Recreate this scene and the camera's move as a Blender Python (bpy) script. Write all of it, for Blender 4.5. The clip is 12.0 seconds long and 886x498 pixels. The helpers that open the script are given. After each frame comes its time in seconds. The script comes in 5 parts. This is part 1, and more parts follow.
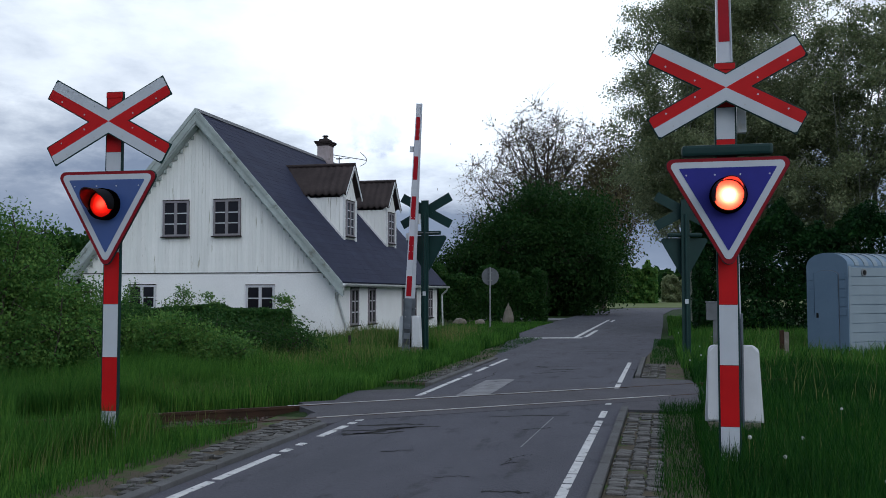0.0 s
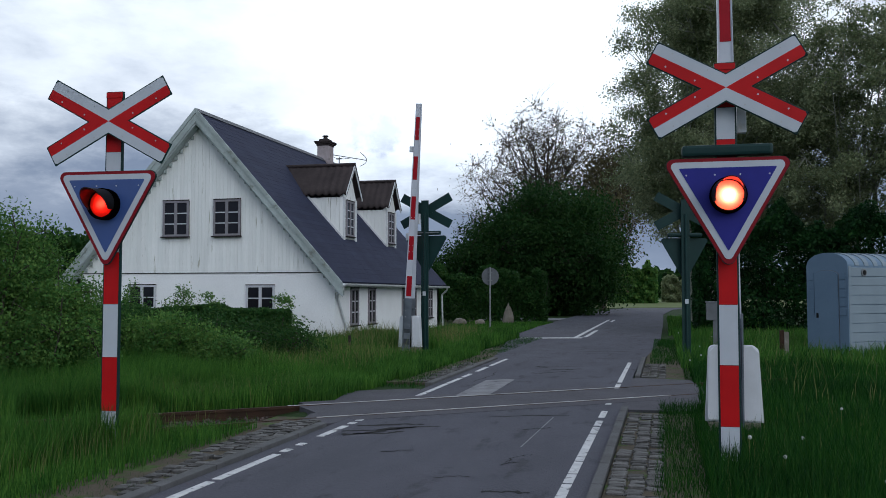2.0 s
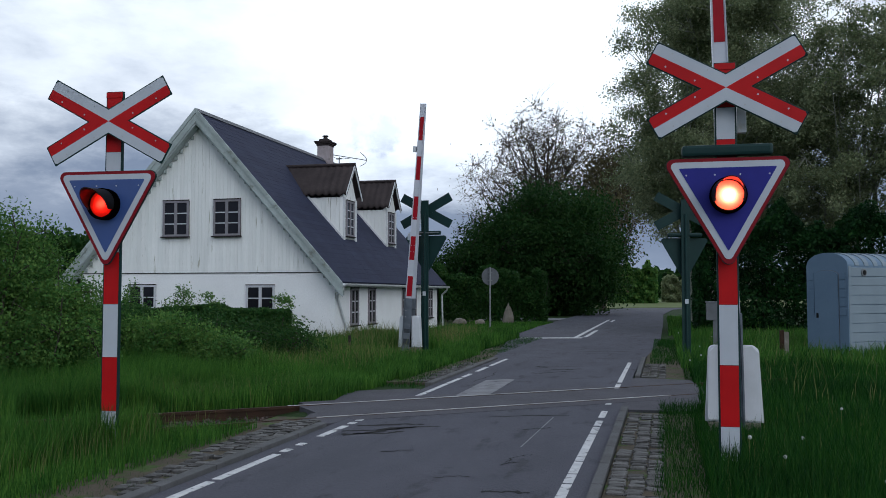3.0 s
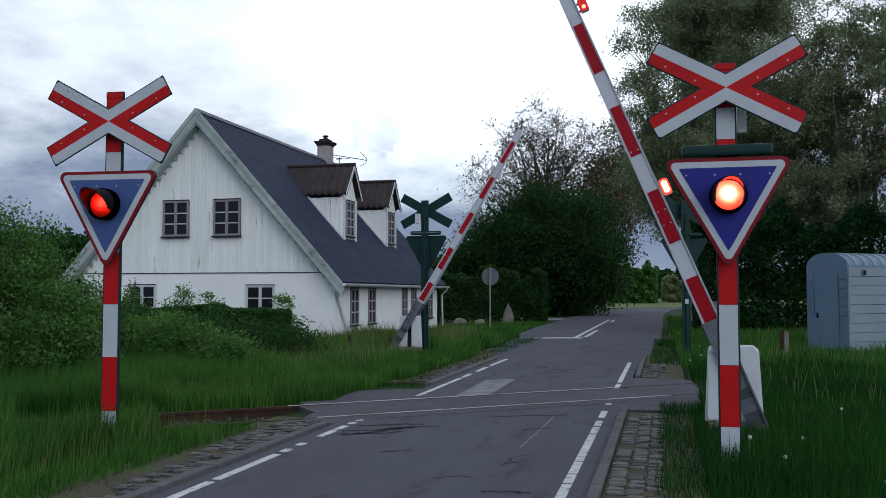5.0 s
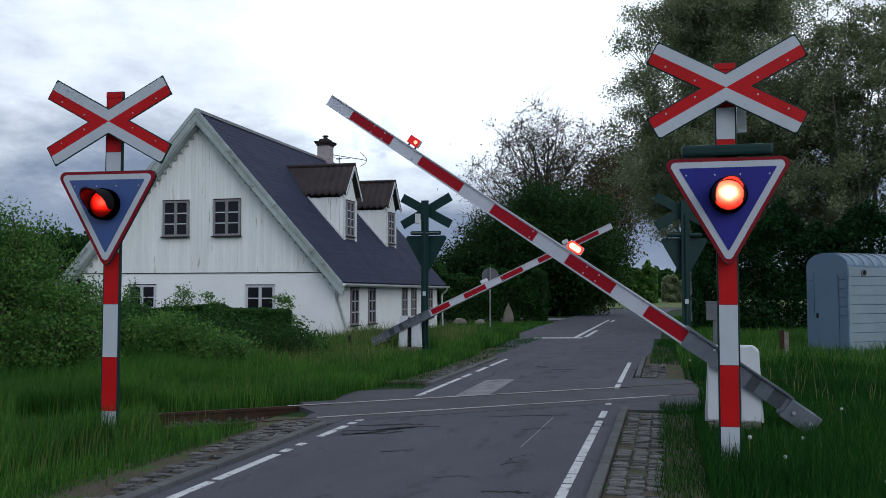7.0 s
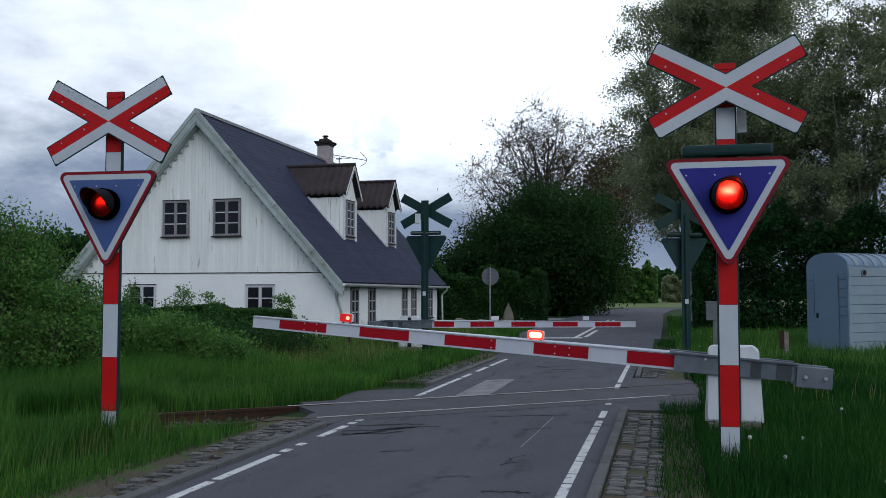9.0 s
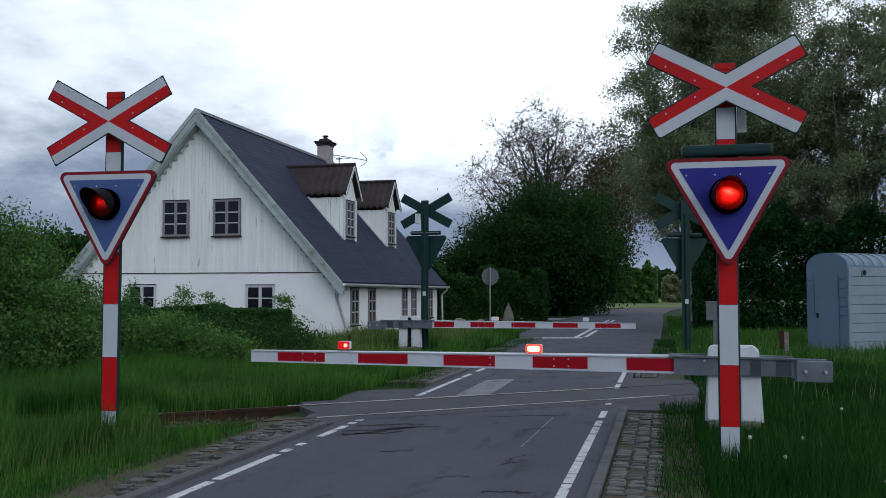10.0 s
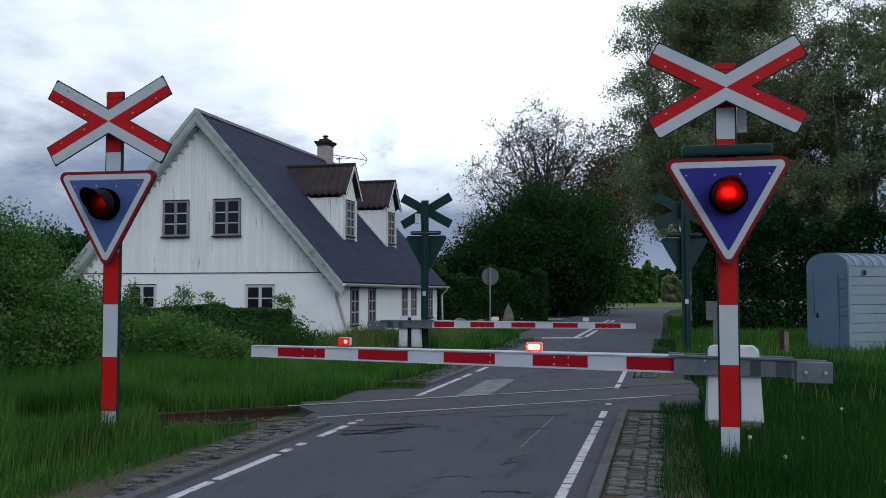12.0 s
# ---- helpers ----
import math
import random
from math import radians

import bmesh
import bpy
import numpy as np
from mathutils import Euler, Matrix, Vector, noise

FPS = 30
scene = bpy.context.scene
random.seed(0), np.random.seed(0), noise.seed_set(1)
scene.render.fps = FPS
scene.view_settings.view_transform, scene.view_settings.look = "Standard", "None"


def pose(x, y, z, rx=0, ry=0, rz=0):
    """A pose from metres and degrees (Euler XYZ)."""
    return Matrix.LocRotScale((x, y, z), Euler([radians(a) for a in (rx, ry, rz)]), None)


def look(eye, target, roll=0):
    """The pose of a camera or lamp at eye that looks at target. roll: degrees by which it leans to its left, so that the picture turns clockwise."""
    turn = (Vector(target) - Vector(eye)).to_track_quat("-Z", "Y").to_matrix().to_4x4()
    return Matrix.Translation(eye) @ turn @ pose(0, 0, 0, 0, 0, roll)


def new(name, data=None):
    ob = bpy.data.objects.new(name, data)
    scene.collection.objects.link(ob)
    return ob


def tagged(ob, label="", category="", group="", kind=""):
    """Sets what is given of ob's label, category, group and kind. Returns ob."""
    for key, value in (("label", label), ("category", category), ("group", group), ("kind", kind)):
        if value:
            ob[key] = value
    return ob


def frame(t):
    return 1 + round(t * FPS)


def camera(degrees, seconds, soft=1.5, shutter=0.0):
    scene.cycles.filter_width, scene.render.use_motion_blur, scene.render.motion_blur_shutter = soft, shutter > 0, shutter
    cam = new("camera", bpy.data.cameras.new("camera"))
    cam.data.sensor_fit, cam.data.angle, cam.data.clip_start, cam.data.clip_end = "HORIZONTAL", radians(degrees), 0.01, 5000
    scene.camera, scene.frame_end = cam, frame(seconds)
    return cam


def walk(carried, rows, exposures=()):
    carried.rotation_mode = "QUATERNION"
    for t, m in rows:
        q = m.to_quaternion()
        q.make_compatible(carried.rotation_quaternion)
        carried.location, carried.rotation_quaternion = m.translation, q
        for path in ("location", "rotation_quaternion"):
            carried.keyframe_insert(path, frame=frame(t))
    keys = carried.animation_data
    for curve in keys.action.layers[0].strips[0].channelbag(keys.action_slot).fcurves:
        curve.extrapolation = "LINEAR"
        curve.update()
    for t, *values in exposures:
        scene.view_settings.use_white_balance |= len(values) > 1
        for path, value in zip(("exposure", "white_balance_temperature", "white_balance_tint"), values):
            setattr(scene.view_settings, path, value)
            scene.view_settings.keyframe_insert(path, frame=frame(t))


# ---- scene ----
cam = camera(52.5, 12.0, soft=0.8)
EYE = pose(0.0, 0.0, 1.7, 92.81, 0.0, 13.9)
walk(cam, [(0.0, EYE), (12.0, EYE)], exposures=[(0.0, 0.0, 5800, 7), (12.0, 0.0, 5800, 7)])


# ---- sky and sun ----
def build_world():
    w = bpy.data.worlds.new("evening_sky")
    scene.world = w
    w.use_nodes = True
    nt = w.node_tree
    nt.nodes.clear()
    N, L = nt.nodes.new, nt.links.new
    out, bg = N("ShaderNodeOutputWorld"), N("ShaderNodeBackground")
    sky = N("ShaderNodeTexSky")
    sky.sky_type, sky.sun_disc = "NISHITA", False
    sky.sun_elevation, sky.sun_rotation = radians(25), radians(132)
    sky.air_density, sky.dust_density = 1.0, 1.0
    tc, sep = N("ShaderNodeTexCoord"), N("ShaderNodeSeparateXYZ")
    L(tc.outputs["Generated"], sep.inputs[0])

    def math_node(op, a, b=None, c=None):
        n = N("ShaderNodeMath")
        n.operation = op
        for i, v in enumerate((a, b, c)):
            if v is None:
                continue
            if isinstance(v, (int, float)):
                n.inputs[i].default_value = v
            else:
                L(v, n.inputs[i])
        return n.outputs[0]

    def mapped(sx, sy, sz):
        m = N("ShaderNodeMapping")
        L(tc.outputs["Generated"], m.inputs[0])
        m.inputs["Scale"].default_value = (sx, sy, sz)
        return m.outputs[0]

    def fbm(vec, scale, detail, rough):
        n = N("ShaderNodeTexNoise")
        L(vec, n.inputs["Vector"])
        n.inputs["Scale"].default_value, n.inputs["Detail"].default_value, n.inputs["Roughness"].default_value = scale, detail, rough
        return n.outputs["Fac"]

    def ramp(fac, stops):
        r = N("ShaderNodeValToRGB")
        L(fac, r.inputs[0])
        while len(r.color_ramp.elements) < len(stops):
            r.color_ramp.elements.new(0.5)
        for e, (p, c) in zip(r.color_ramp.elements, stops):
            e.position, e.color = p, (*c, 1) if len(c) == 3 else c
        return r.outputs[0]

    def mix(fac, a, b):
        m = N("ShaderNodeMix")
        m.data_type = "RGBA"
        if isinstance(fac, float):
            m.inputs[0].default_value = fac
        else:
            L(fac, m.inputs[0])
        L(a, m.inputs[6])
        if isinstance(b, tuple):
            m.inputs[7].default_value = (*b, 1)
        else:
            L(b, m.inputs[7])
        return m.outputs[2]

    # clear sky behind a nearly closed cover of cloud
    tint = N("ShaderNodeVectorMath")
    tint.operation = "SCALE"
    L(sky.outputs[0], tint.inputs[0])
    tint.inputs[3].default_value = 0.10
    # high cover: bright white, thinning to grey-blue away from the low sun
    big = fbm(mapped(1, 1, 2.2), 1.9, 6, 0.55)
    small = fbm(mapped(1, 1, 2.6), 5.5, 7, 0.6)
    body = math_node("ADD", math_node("MULTIPLY", big, 0.65), math_node("MULTIPLY", small, 0.35))
    # angle to the glow round the sun
    sd = Vector((-0.17, 0.93, 0.30)).normalized()
    dot = N("ShaderNodeVectorMath")
    dot.operation = "DOT_PRODUCT"
    L(tc.outputs["Generated"], dot.inputs[0])
    dot.inputs[1].default_value = sd
    glow = math_node("POWER", math_node("MAXIMUM", dot.outputs["Value"], 0.0), 14.0)
    lift = math_node("ADD", math_node("ADD", body, math_node("MULTIPLY", glow, 0.22)), 0.005)
    cloud = ramp(lift, [(0.42, (0.44, 0.48, 0.58)), (0.50, (0.68, 0.71, 0.78)), (0.58, (0.98, 0.99, 1.02)), (0.70, (1.30, 1.32, 1.36))])
    # a darker bank lies low over the horizon, its upper edge torn, thinner towards the glow
    torn = math_node("ADD", math_node("MULTIPLY", math_node("SUBTRACT", small, 0.5), 0.19), math_node("MULTIPLY", glow, 0.06))
    level = math_node("ADD", sep.outputs[2], torn)
    bank = math_node("MULTIPLY", ramp(level, [(0.13, (1, 1, 1)), (0.215, (0, 0, 0))]), 0.97)
    bank_colour = ramp(body, [(0.40, (0.22, 0.265, 0.36)), (0.50, (0.28, 0.325, 0.42)), (0.60, (0.44, 0.475, 0.56))])
    cloud = mix(bank, cloud, bank_colour)
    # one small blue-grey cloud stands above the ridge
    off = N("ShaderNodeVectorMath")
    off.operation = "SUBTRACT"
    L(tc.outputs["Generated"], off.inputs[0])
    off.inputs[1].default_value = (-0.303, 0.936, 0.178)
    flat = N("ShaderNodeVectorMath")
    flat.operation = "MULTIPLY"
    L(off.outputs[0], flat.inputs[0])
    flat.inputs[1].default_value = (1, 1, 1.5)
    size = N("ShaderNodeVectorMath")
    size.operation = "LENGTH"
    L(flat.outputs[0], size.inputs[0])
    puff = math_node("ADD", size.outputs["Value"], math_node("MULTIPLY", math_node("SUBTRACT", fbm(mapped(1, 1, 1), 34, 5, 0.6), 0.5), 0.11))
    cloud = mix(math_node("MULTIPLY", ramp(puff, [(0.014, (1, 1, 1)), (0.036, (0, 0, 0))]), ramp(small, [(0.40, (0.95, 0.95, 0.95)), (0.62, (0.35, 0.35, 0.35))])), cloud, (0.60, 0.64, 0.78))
    # gaps of blue high up
    gap = ramp(fbm(mapped(1, 1, 1.4), 2.7, 5, 0.5), [(0.60, (0, 0, 0)), (0.68, (1, 1, 1))])
    high = ramp(sep.outputs[2], [(0.24, (0, 0, 0)), (0.36, (1, 1, 1))])
    gap2 = math_node("MULTIPLY", math_node("MULTIPLY", gap, high), 0.8)
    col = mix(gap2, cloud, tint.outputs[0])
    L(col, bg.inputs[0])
    bg.inputs[1].default_value = SKY
    L(bg.outputs[0], out.inputs[0])


SKY = 0.92
build_world()
sun_data = bpy.data.lights.new("sun", "SUN")
sun_data.energy, sun_data.angle, sun_data.color = 1.0, radians(45), (1.0, 0.95, 0.88)
sun = new("sun", sun_data)
sun.matrix_world = look((0, 0, 30), Vector((0, 0, 30)) - Vector((0.66, -0.60, 0.42)))


# ---- materials ----
def mat(name, c1, c2=None, scale=4.0, rough=0.7, metal=0.0, bump=0.0, fine=60.0, island=0.0, spec=0.18, stretch=(1, 1, 1), wear=None, wear_scale=2.0, wear_at=0.62, obrand=0.0):
    """Two-tone noise at a broad and a fine scale, with relief, stains and piece-to-piece change."""
    m = bpy.data.materials.new(name)
    m.use_nodes = True
    nt = m.node_tree
    b = nt.nodes["Principled BSDF"]
    N, L = nt.nodes.new, nt.links.new
    b.inputs["Roughness"].default_value, b.inputs["Metallic"].default_value = rough, metal
    b.inputs["Specular IOR Level"].default_value = spec
    c2 = c2 or tuple(v * 0.82 for v in c1)
    tc, mp = N("ShaderNodeTexCoord"), N("ShaderNodeMapping")
    L(tc.outputs["Object"], mp.inputs[0])
    mp.inputs["Scale"].default_value = stretch

    def nz(sc, det=5):
        n = N("ShaderNodeTexNoise")
        L(mp.outputs[0], n.inputs["Vector"])
        n.inputs["Scale"].default_value, n.inputs["Detail"].default_value, n.inputs["Roughness"].default_value = sc, det, 0.6
        return n.outputs["Fac"]

    def rampf(fac, a, c):
        r = N("ShaderNodeMapRange")
        L(fac, r.inputs[0])
        r.inputs[1].default_value, r.inputs[2].default_value = a, c
        return r.outputs[0]

    def mixc(fac, a, c, mode="MIX"):
        x = N("ShaderNodeMix")
        x.data_type, x.blend_type = "RGBA", mode
        if isinstance(fac, float):
            x.inputs[0].default_value = fac
        else:
            L(fac, x.inputs[0])
        for s, v in ((6, a), (7, c)):
            if isinstance(v, tuple):
                x.inputs[s].default_value = (*v, 1)
            else:
                L(v, x.inputs[s])
        return x.outputs[2]

    broad, grain = nz(scale), nz(fine, 3)
    col = mixc(rampf(broad, 0.35, 0.65), c1, c2)
    if bump:
        amt_g = N("ShaderNodeMath")
        amt_g.operation = "MULTIPLY"
        L(rampf(grain, 0.3, 0.75), amt_g.inputs[0])
        amt_g.inputs[1].default_value = min(0.9, bump)
        col = mixc(amt_g.outputs[0], col, tuple(v * 0.75 for v in c2))
    if wear:
        col = mixc(rampf(nz(wear_scale, 8), wear_at, wear_at + 0.08), col, wear)
    if island or obrand:
        src = N("ShaderNodeNewGeometry").outputs["Random Per Island"] if island else N("ShaderNodeObjectInfo").outputs["Random"]
        amt = island or obrand
        hs = N("ShaderNodeHueSaturation")
        L(col, hs.inputs["Color"])
        r = N("ShaderNodeMapRange")
        L(src, r.inputs[0])
        r.inputs[3].default_value, r.inputs[4].default_value = 1 - amt, 1 + amt
        L(r.outputs[0], hs.inputs["Value"])
        if island:
            r2 = N("ShaderNodeMapRange")
            L(src, r2.inputs[0])
            r2.inputs[3].default_value, r2.inputs[4].default_value = 0.525, 0.478
            L(r2.outputs[0], hs.inputs["Hue"])
        col = hs.outputs[0]
    L(col, b.inputs["Base Color"])
    if bump:
        bp = N("ShaderNodeBump")
        bp.inputs["Strength"].default_value, bp.inputs["Distance"].default_value = bump, 0.02
        L(grain, bp.inputs["Height"])
        L(bp.outputs[0], b.inputs["Normal"])
    return m


def leaf_mat(name, c1, c2, amt=0.25, thin=0.35, patch=0.35):
    """Leaves and blades: matt with light passing through."""
    m = mat(name, c1, c2, scale=patch, rough=0.6, island=amt, spec=0.1)
    nt = m.node_tree
    b = nt.nodes["Principled BSDF"]
    out = nt.nodes["Material Output"]
    tr, mx = nt.nodes.new("ShaderNodeBsdfTranslucent"), nt.nodes.new("ShaderNodeMixShader")
    src = b.inputs["Base Color"].links[0].from_socket
    nt.links.new(src, tr.inputs[0])
    mx.inputs[0].default_value = thin
    nt.links.new(b.outputs[0], mx.inputs[1])
    nt.links.new(tr.outputs[0], mx.inputs[2])
    nt.links.new(mx.outputs[0], out.inputs[0])
    return m


def glow_mat(name, colour, strength):
    m = bpy.data.materials.new(name)
    m.use_nodes = True
    b = m.node_tree.nodes["Principled BSDF"]
    b.inputs["Base Color"].default_value = (*[v * 0.4 for v in colour], 1)
    b.inputs["Emission Color"].default_value = (*colour, 1)
    b.inputs["Emission Strength"].default_value = strength
    return m


def glass_mat(name, tint, rough=0.06):
    m = bpy.data.materials.new(name)
    m.use_nodes = True
    b = m.node_tree.nodes["Principled BSDF"]
    b.inputs["Base Color"].default_value = (*tint, 1)
    b.inputs["Roughness"].default_value = rough
    b.inputs["Specular IOR Level"].default_value = 0.28
    return m


def lens_mat():
    """Red diffusing lens: passes the light behind it, with a slight shine."""
    m = bpy.data.materials.new("red_lens")
    m.use_nodes = True
    nt = m.node_tree
    out = nt.nodes["Material Output"]
    nt.nodes.remove(nt.nodes["Principled BSDF"])
    tr, gl, mx = nt.nodes.new("ShaderNodeBsdfTranslucent"), nt.nodes.new("ShaderNodeBsdfGlossy"), nt.nodes.new("ShaderNodeMixShader")
    tr.inputs[0].default_value = (0.9, 0.05, 0.025, 1)
    gl.inputs["Roughness"].default_value = 0.25
    gl.inputs["Color"].default_value = (0.6, 0.5, 0.5, 1)
    mx.inputs[0].default_value = 0.03
    nt.links.new(tr.outputs[0], mx.inputs[1])
    nt.links.new(gl.outputs[0], mx.inputs[2])
    nt.links.new(mx.outputs[0], out.inputs[0])
    return m


M = {
    "asphalt": mat("asphalt", (0.090, 0.090, 0.114), (0.062, 0.063, 0.080), 0.8, 0.85, bump=0.8, fine=38, wear=(0.040, 0.040, 0.050), wear_scale=1.9, wear_at=0.57, spec=0.3, stretch=(1.6, 0.5, 1)),
    "asphalt_dark": mat("asphalt_dark", (0.062, 0.060, 0.070), (0.086, 0.084, 0.098), 1.2, 0.9, bump=0.6, fine=80, spec=0.3),
    "patch": mat("repair_patch", (0.26, 0.26, 0.275), (0.18, 0.18, 0.19), 3.0, 0.85, bump=0.5, fine=70, wear=(0.09, 0.088, 0.10), wear_scale=4, wear_at=0.58),
    "crack": mat("crack_tar", (0.012, 0.012, 0.013), None, 3.0, 0.8),
    "paint": mat("road_paint", (0.62, 0.62, 0.62), (0.46, 0.46, 0.47), 5.0, 0.7, bump=0.3, fine=60, wear=(0.07, 0.068, 0.075), wear_scale=9, wear_at=0.56),
    "kerb": mat("kerb_concrete", (0.13, 0.13, 0.135), (0.085, 0.085, 0.085), 2.0, 0.85, bump=0.5, fine=50),
    "cobble": mat("cobble_stone", (0.13, 0.127, 0.125), (0.075, 0.073, 0.070), 6.0, 0.75, bump=0.5, fine=50, obrand=0.35),
    "soil": mat("bare_soil", (0.062, 0.052, 0.038), (0.095, 0.080, 0.058), 2.0, 0.95, bump=0.8, fine=30, wear=(0.05, 0.085, 0.02), wear_scale=2.5, wear_at=0.53),
    "ground": mat("grass_ground", (0.014, 0.048, 0.006), (0.022, 0.038, 0.010), 0.5, 0.95, bump=0.8, fine=25),
    "field": mat("pale_field", (0.13, 0.16, 0.06), (0.10, 0.13, 0.045), 0.2, 0.95, bump=0.3, fine=8),
    "rail": mat("rail_steel", (0.50, 0.49, 0.49), (0.22, 0.21, 0.21), 1.3, 0.5, metal=0.6),
    "rust": mat("rusty_steel", (0.060, 0.032, 0.020), (0.034, 0.021, 0.015), 5, 0.8, metal=0.2, bump=0.4, fine=60),
    "ballast": mat("ballast_stone", (0.085, 0.066, 0.056), (0.050, 0.042, 0.038), 6, 0.9, bump=0.3, fine=50, island=0.35),
    "sleeper": mat("sleeper_wood", (0.06, 0.045, 0.035), None, 5, 0.9, bump=0.5, fine=30),
    "sign_white": mat("reflective_white", (0.46, 0.49, 0.54), (0.42, 0.45, 0.50), 3, 0.45, bump=0.05, fine=140),
    "sign_red": mat("reflective_red", (0.44, 0.006, 0.008), (0.37, 0.005, 0.007), 3, 0.45, bump=0.05, fine=140),
    "sign_blue": mat("reflective_blue", (0.026, 0.026, 0.22), (0.022, 0.022, 0.19), 3, 0.45, bump=0.05, fine=140),
    # paler copy of the blue, with the sky's reflection put into its colour
    "sign_blue_sheen": mat("sky_sheen_blue", (0.042, 0.080, 0.24), (0.037, 0.070, 0.215), 3, 0.35, bump=0.05, fine=140, spec=0.5),
    "sign_rim": mat("rim_red", (0.20, 0.005, 0.012), (0.16, 0.004, 0.010), 4, 0.45),
    "green_steel": mat("green_painted_steel", (0.008, 0.028, 0.028), (0.010, 0.034, 0.032), 3, 0.5, bump=0.1, fine=40),
    "black": mat("black_enamel", (0.006, 0.006, 0.007), None, 4, 0.5),
    "soot": mat("soot_black", (0.0012, 0.0011, 0.0011), None, 4, 1.0, spec=0.0),
    "bolt": mat("bolt_zinc", (0.5, 0.5, 0.52), None, 4, 0.4, metal=0.7),
    "reflector": mat("lamp_bowl", (0.001, 0.001, 0.001), None, 4, 1.0, spec=0.0),
    "lens": lens_mat(),
    "filament": glow_mat("lamp_light", (1.0, 0.62, 0.55), 2300.0),
    "filament_weak": glow_mat("lamp_light_aside", (1.0, 0.14, 0.07), 190.0),
    "boom_white": mat("boom_white", (0.52, 0.54, 0.60), (0.46, 0.48, 0.54), 2, 0.4, bump=0.05, fine=80),
    "boom_red": mat("boom_red", (0.31, 0.003, 0.012), (0.26, 0.003, 0.010), 3, 0.4, bump=0.05, fine=90),
    "galv": mat("galvanised_steel", (0.17, 0.19, 0.22), (0.11, 0.125, 0.15), 3.0, 0.5, metal=0.45, bump=0.15, fine=30),
    "housing": mat("housing_white", (0.58, 0.60, 0.64), (0.50, 0.52, 0.55), 1.6, 0.5, bump=0.1, fine=40, wear=(0.42, 0.41, 0.36), wear_scale=2.6, wear_at=0.66),
    "red_plastic": mat("red_plastic", (0.35, 0.012, 0.010), None, 4, 0.35),
    "boom_glow": glow_mat("boom_lamp_light", (1.0, 0.035, 0.015), 2.2),
    "boom_core": glow_mat("boom_lamp_core", (1.0, 0.42, 0.24), 3.2),
    "boom_core_weak": glow_mat("boom_lamp_spot", (1.0, 0.30, 0.16), 2.5),
    "boom_glow_weak": glow_mat("boom_lamp_dim", (1.0, 0.010, 0.010), 0.38),
    "limewash": mat("limewashed_wall", (0.86, 0.87, 0.88), (0.80, 0.81, 0.82), 0.8, 0.85, bump=0.35, fine=18, wear=(0.62, 0.62, 0.58), wear_scale=1.3, wear_at=0.66),
    "board": mat("white_boards", (0.84, 0.85, 0.84), (0.76, 0.78, 0.77), 1.5, 0.7, bump=0.25, fine=20, stretch=(3, 3, 0.35), wear=(0.40, 0.40, 0.33), wear_scale=2.4, wear_at=0.635, obrand=0.05),
    "barge": mat("weathered_bargeboard", (0.42, 0.48, 0.48), (0.30, 0.34, 0.33), 1.5, 0.75, bump=0.4, fine=20, wear=(0.20, 0.22, 0.20), wear_scale=3.0, wear_at=0.60),
    "slate": mat("dark_slate", (0.040, 0.045, 0.078), (0.029, 0.033, 0.060), 0.9, 0.8, spec=0.12, bump=0.4, fine=9, wear=(0.058, 0.062, 0.090), wear_scale=1.2, wear_at=0.64, obrand=0.07),
    "dormer_tile": mat("brown_tile", (0.060, 0.048, 0.048), (0.038, 0.031, 0.031), 2.0, 0.8, spec=0.15, bump=0.5, fine=14),
    "frame_grey": mat("window_frame_grey", (0.26, 0.25, 0.27), (0.20, 0.19, 0.21), 4, 0.6, bump=0.1, fine=40),
    "muntin": mat("muntin_pale", (0.55, 0.56, 0.60), (0.46, 0.47, 0.50), 4, 0.6),
    "pane": glass_mat("window_glass", (0.012, 0.012, 0.016)),
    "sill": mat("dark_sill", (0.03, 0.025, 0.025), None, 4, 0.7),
    "slot": mat("slot_shade", (0.055, 0.062, 0.072), None, 4, 0.7),
    "gutter": mat("white_gutter", (0.66, 0.68, 0.70), None, 4, 0.5),
    "render": mat("chimney_render", (0.42, 0.37, 0.38), (0.31, 0.27, 0.28), 2.5, 0.9, bump=0.4, fine=30, wear=(0.16, 0.14, 0.15), wear_scale=2.2, wear_at=0.60),
    "lead": mat("lead_flashing", (0.12, 0.125, 0.14), None, 3, 0.6),
    "shed": mat("blue_grey_plastic", (0.145, 0.21, 0.29), (0.125, 0.185, 0.26), 1.2, 0.5, bump=0.1, fine=30),
    "shed_side": mat("pale_plastic", (0.22, 0.27, 0.31), (0.195, 0.24, 0.28), 1.2, 0.5, bump=0.1, fine=30),
    "steel_grey": mat("grey_steel", (0.24, 0.25, 0.26), (0.18, 0.19, 0.20), 3, 0.5, metal=0.3),
    "sign_back": mat("sign_back_grey", (0.16, 0.17, 0.185), (0.125, 0.13, 0.14), 3, 0.55, metal=0.3),
    "concrete": mat("old_concrete", (0.24, 0.22, 0.19), (0.15, 0.135, 0.115), 3, 0.9, bump=0.6, fine=25),
    "bark": mat("bark", (0.075, 0.062, 0.050), (0.045, 0.038, 0.032), 3, 0.9, bump=0.8, fine=14, stretch=(2, 2, 0.4)),
    "bark_pale": mat("pale_bark", (0.30, 0.31, 0.26), (0.17, 0.18, 0.14), 3, 0.9, bump=0.6, fine=14, stretch=(2, 2, 0.4)),
    "leaf_dark": leaf_mat("leaves_dark", (0.028, 0.070, 0.016), (0.017, 0.046, 0.011)),
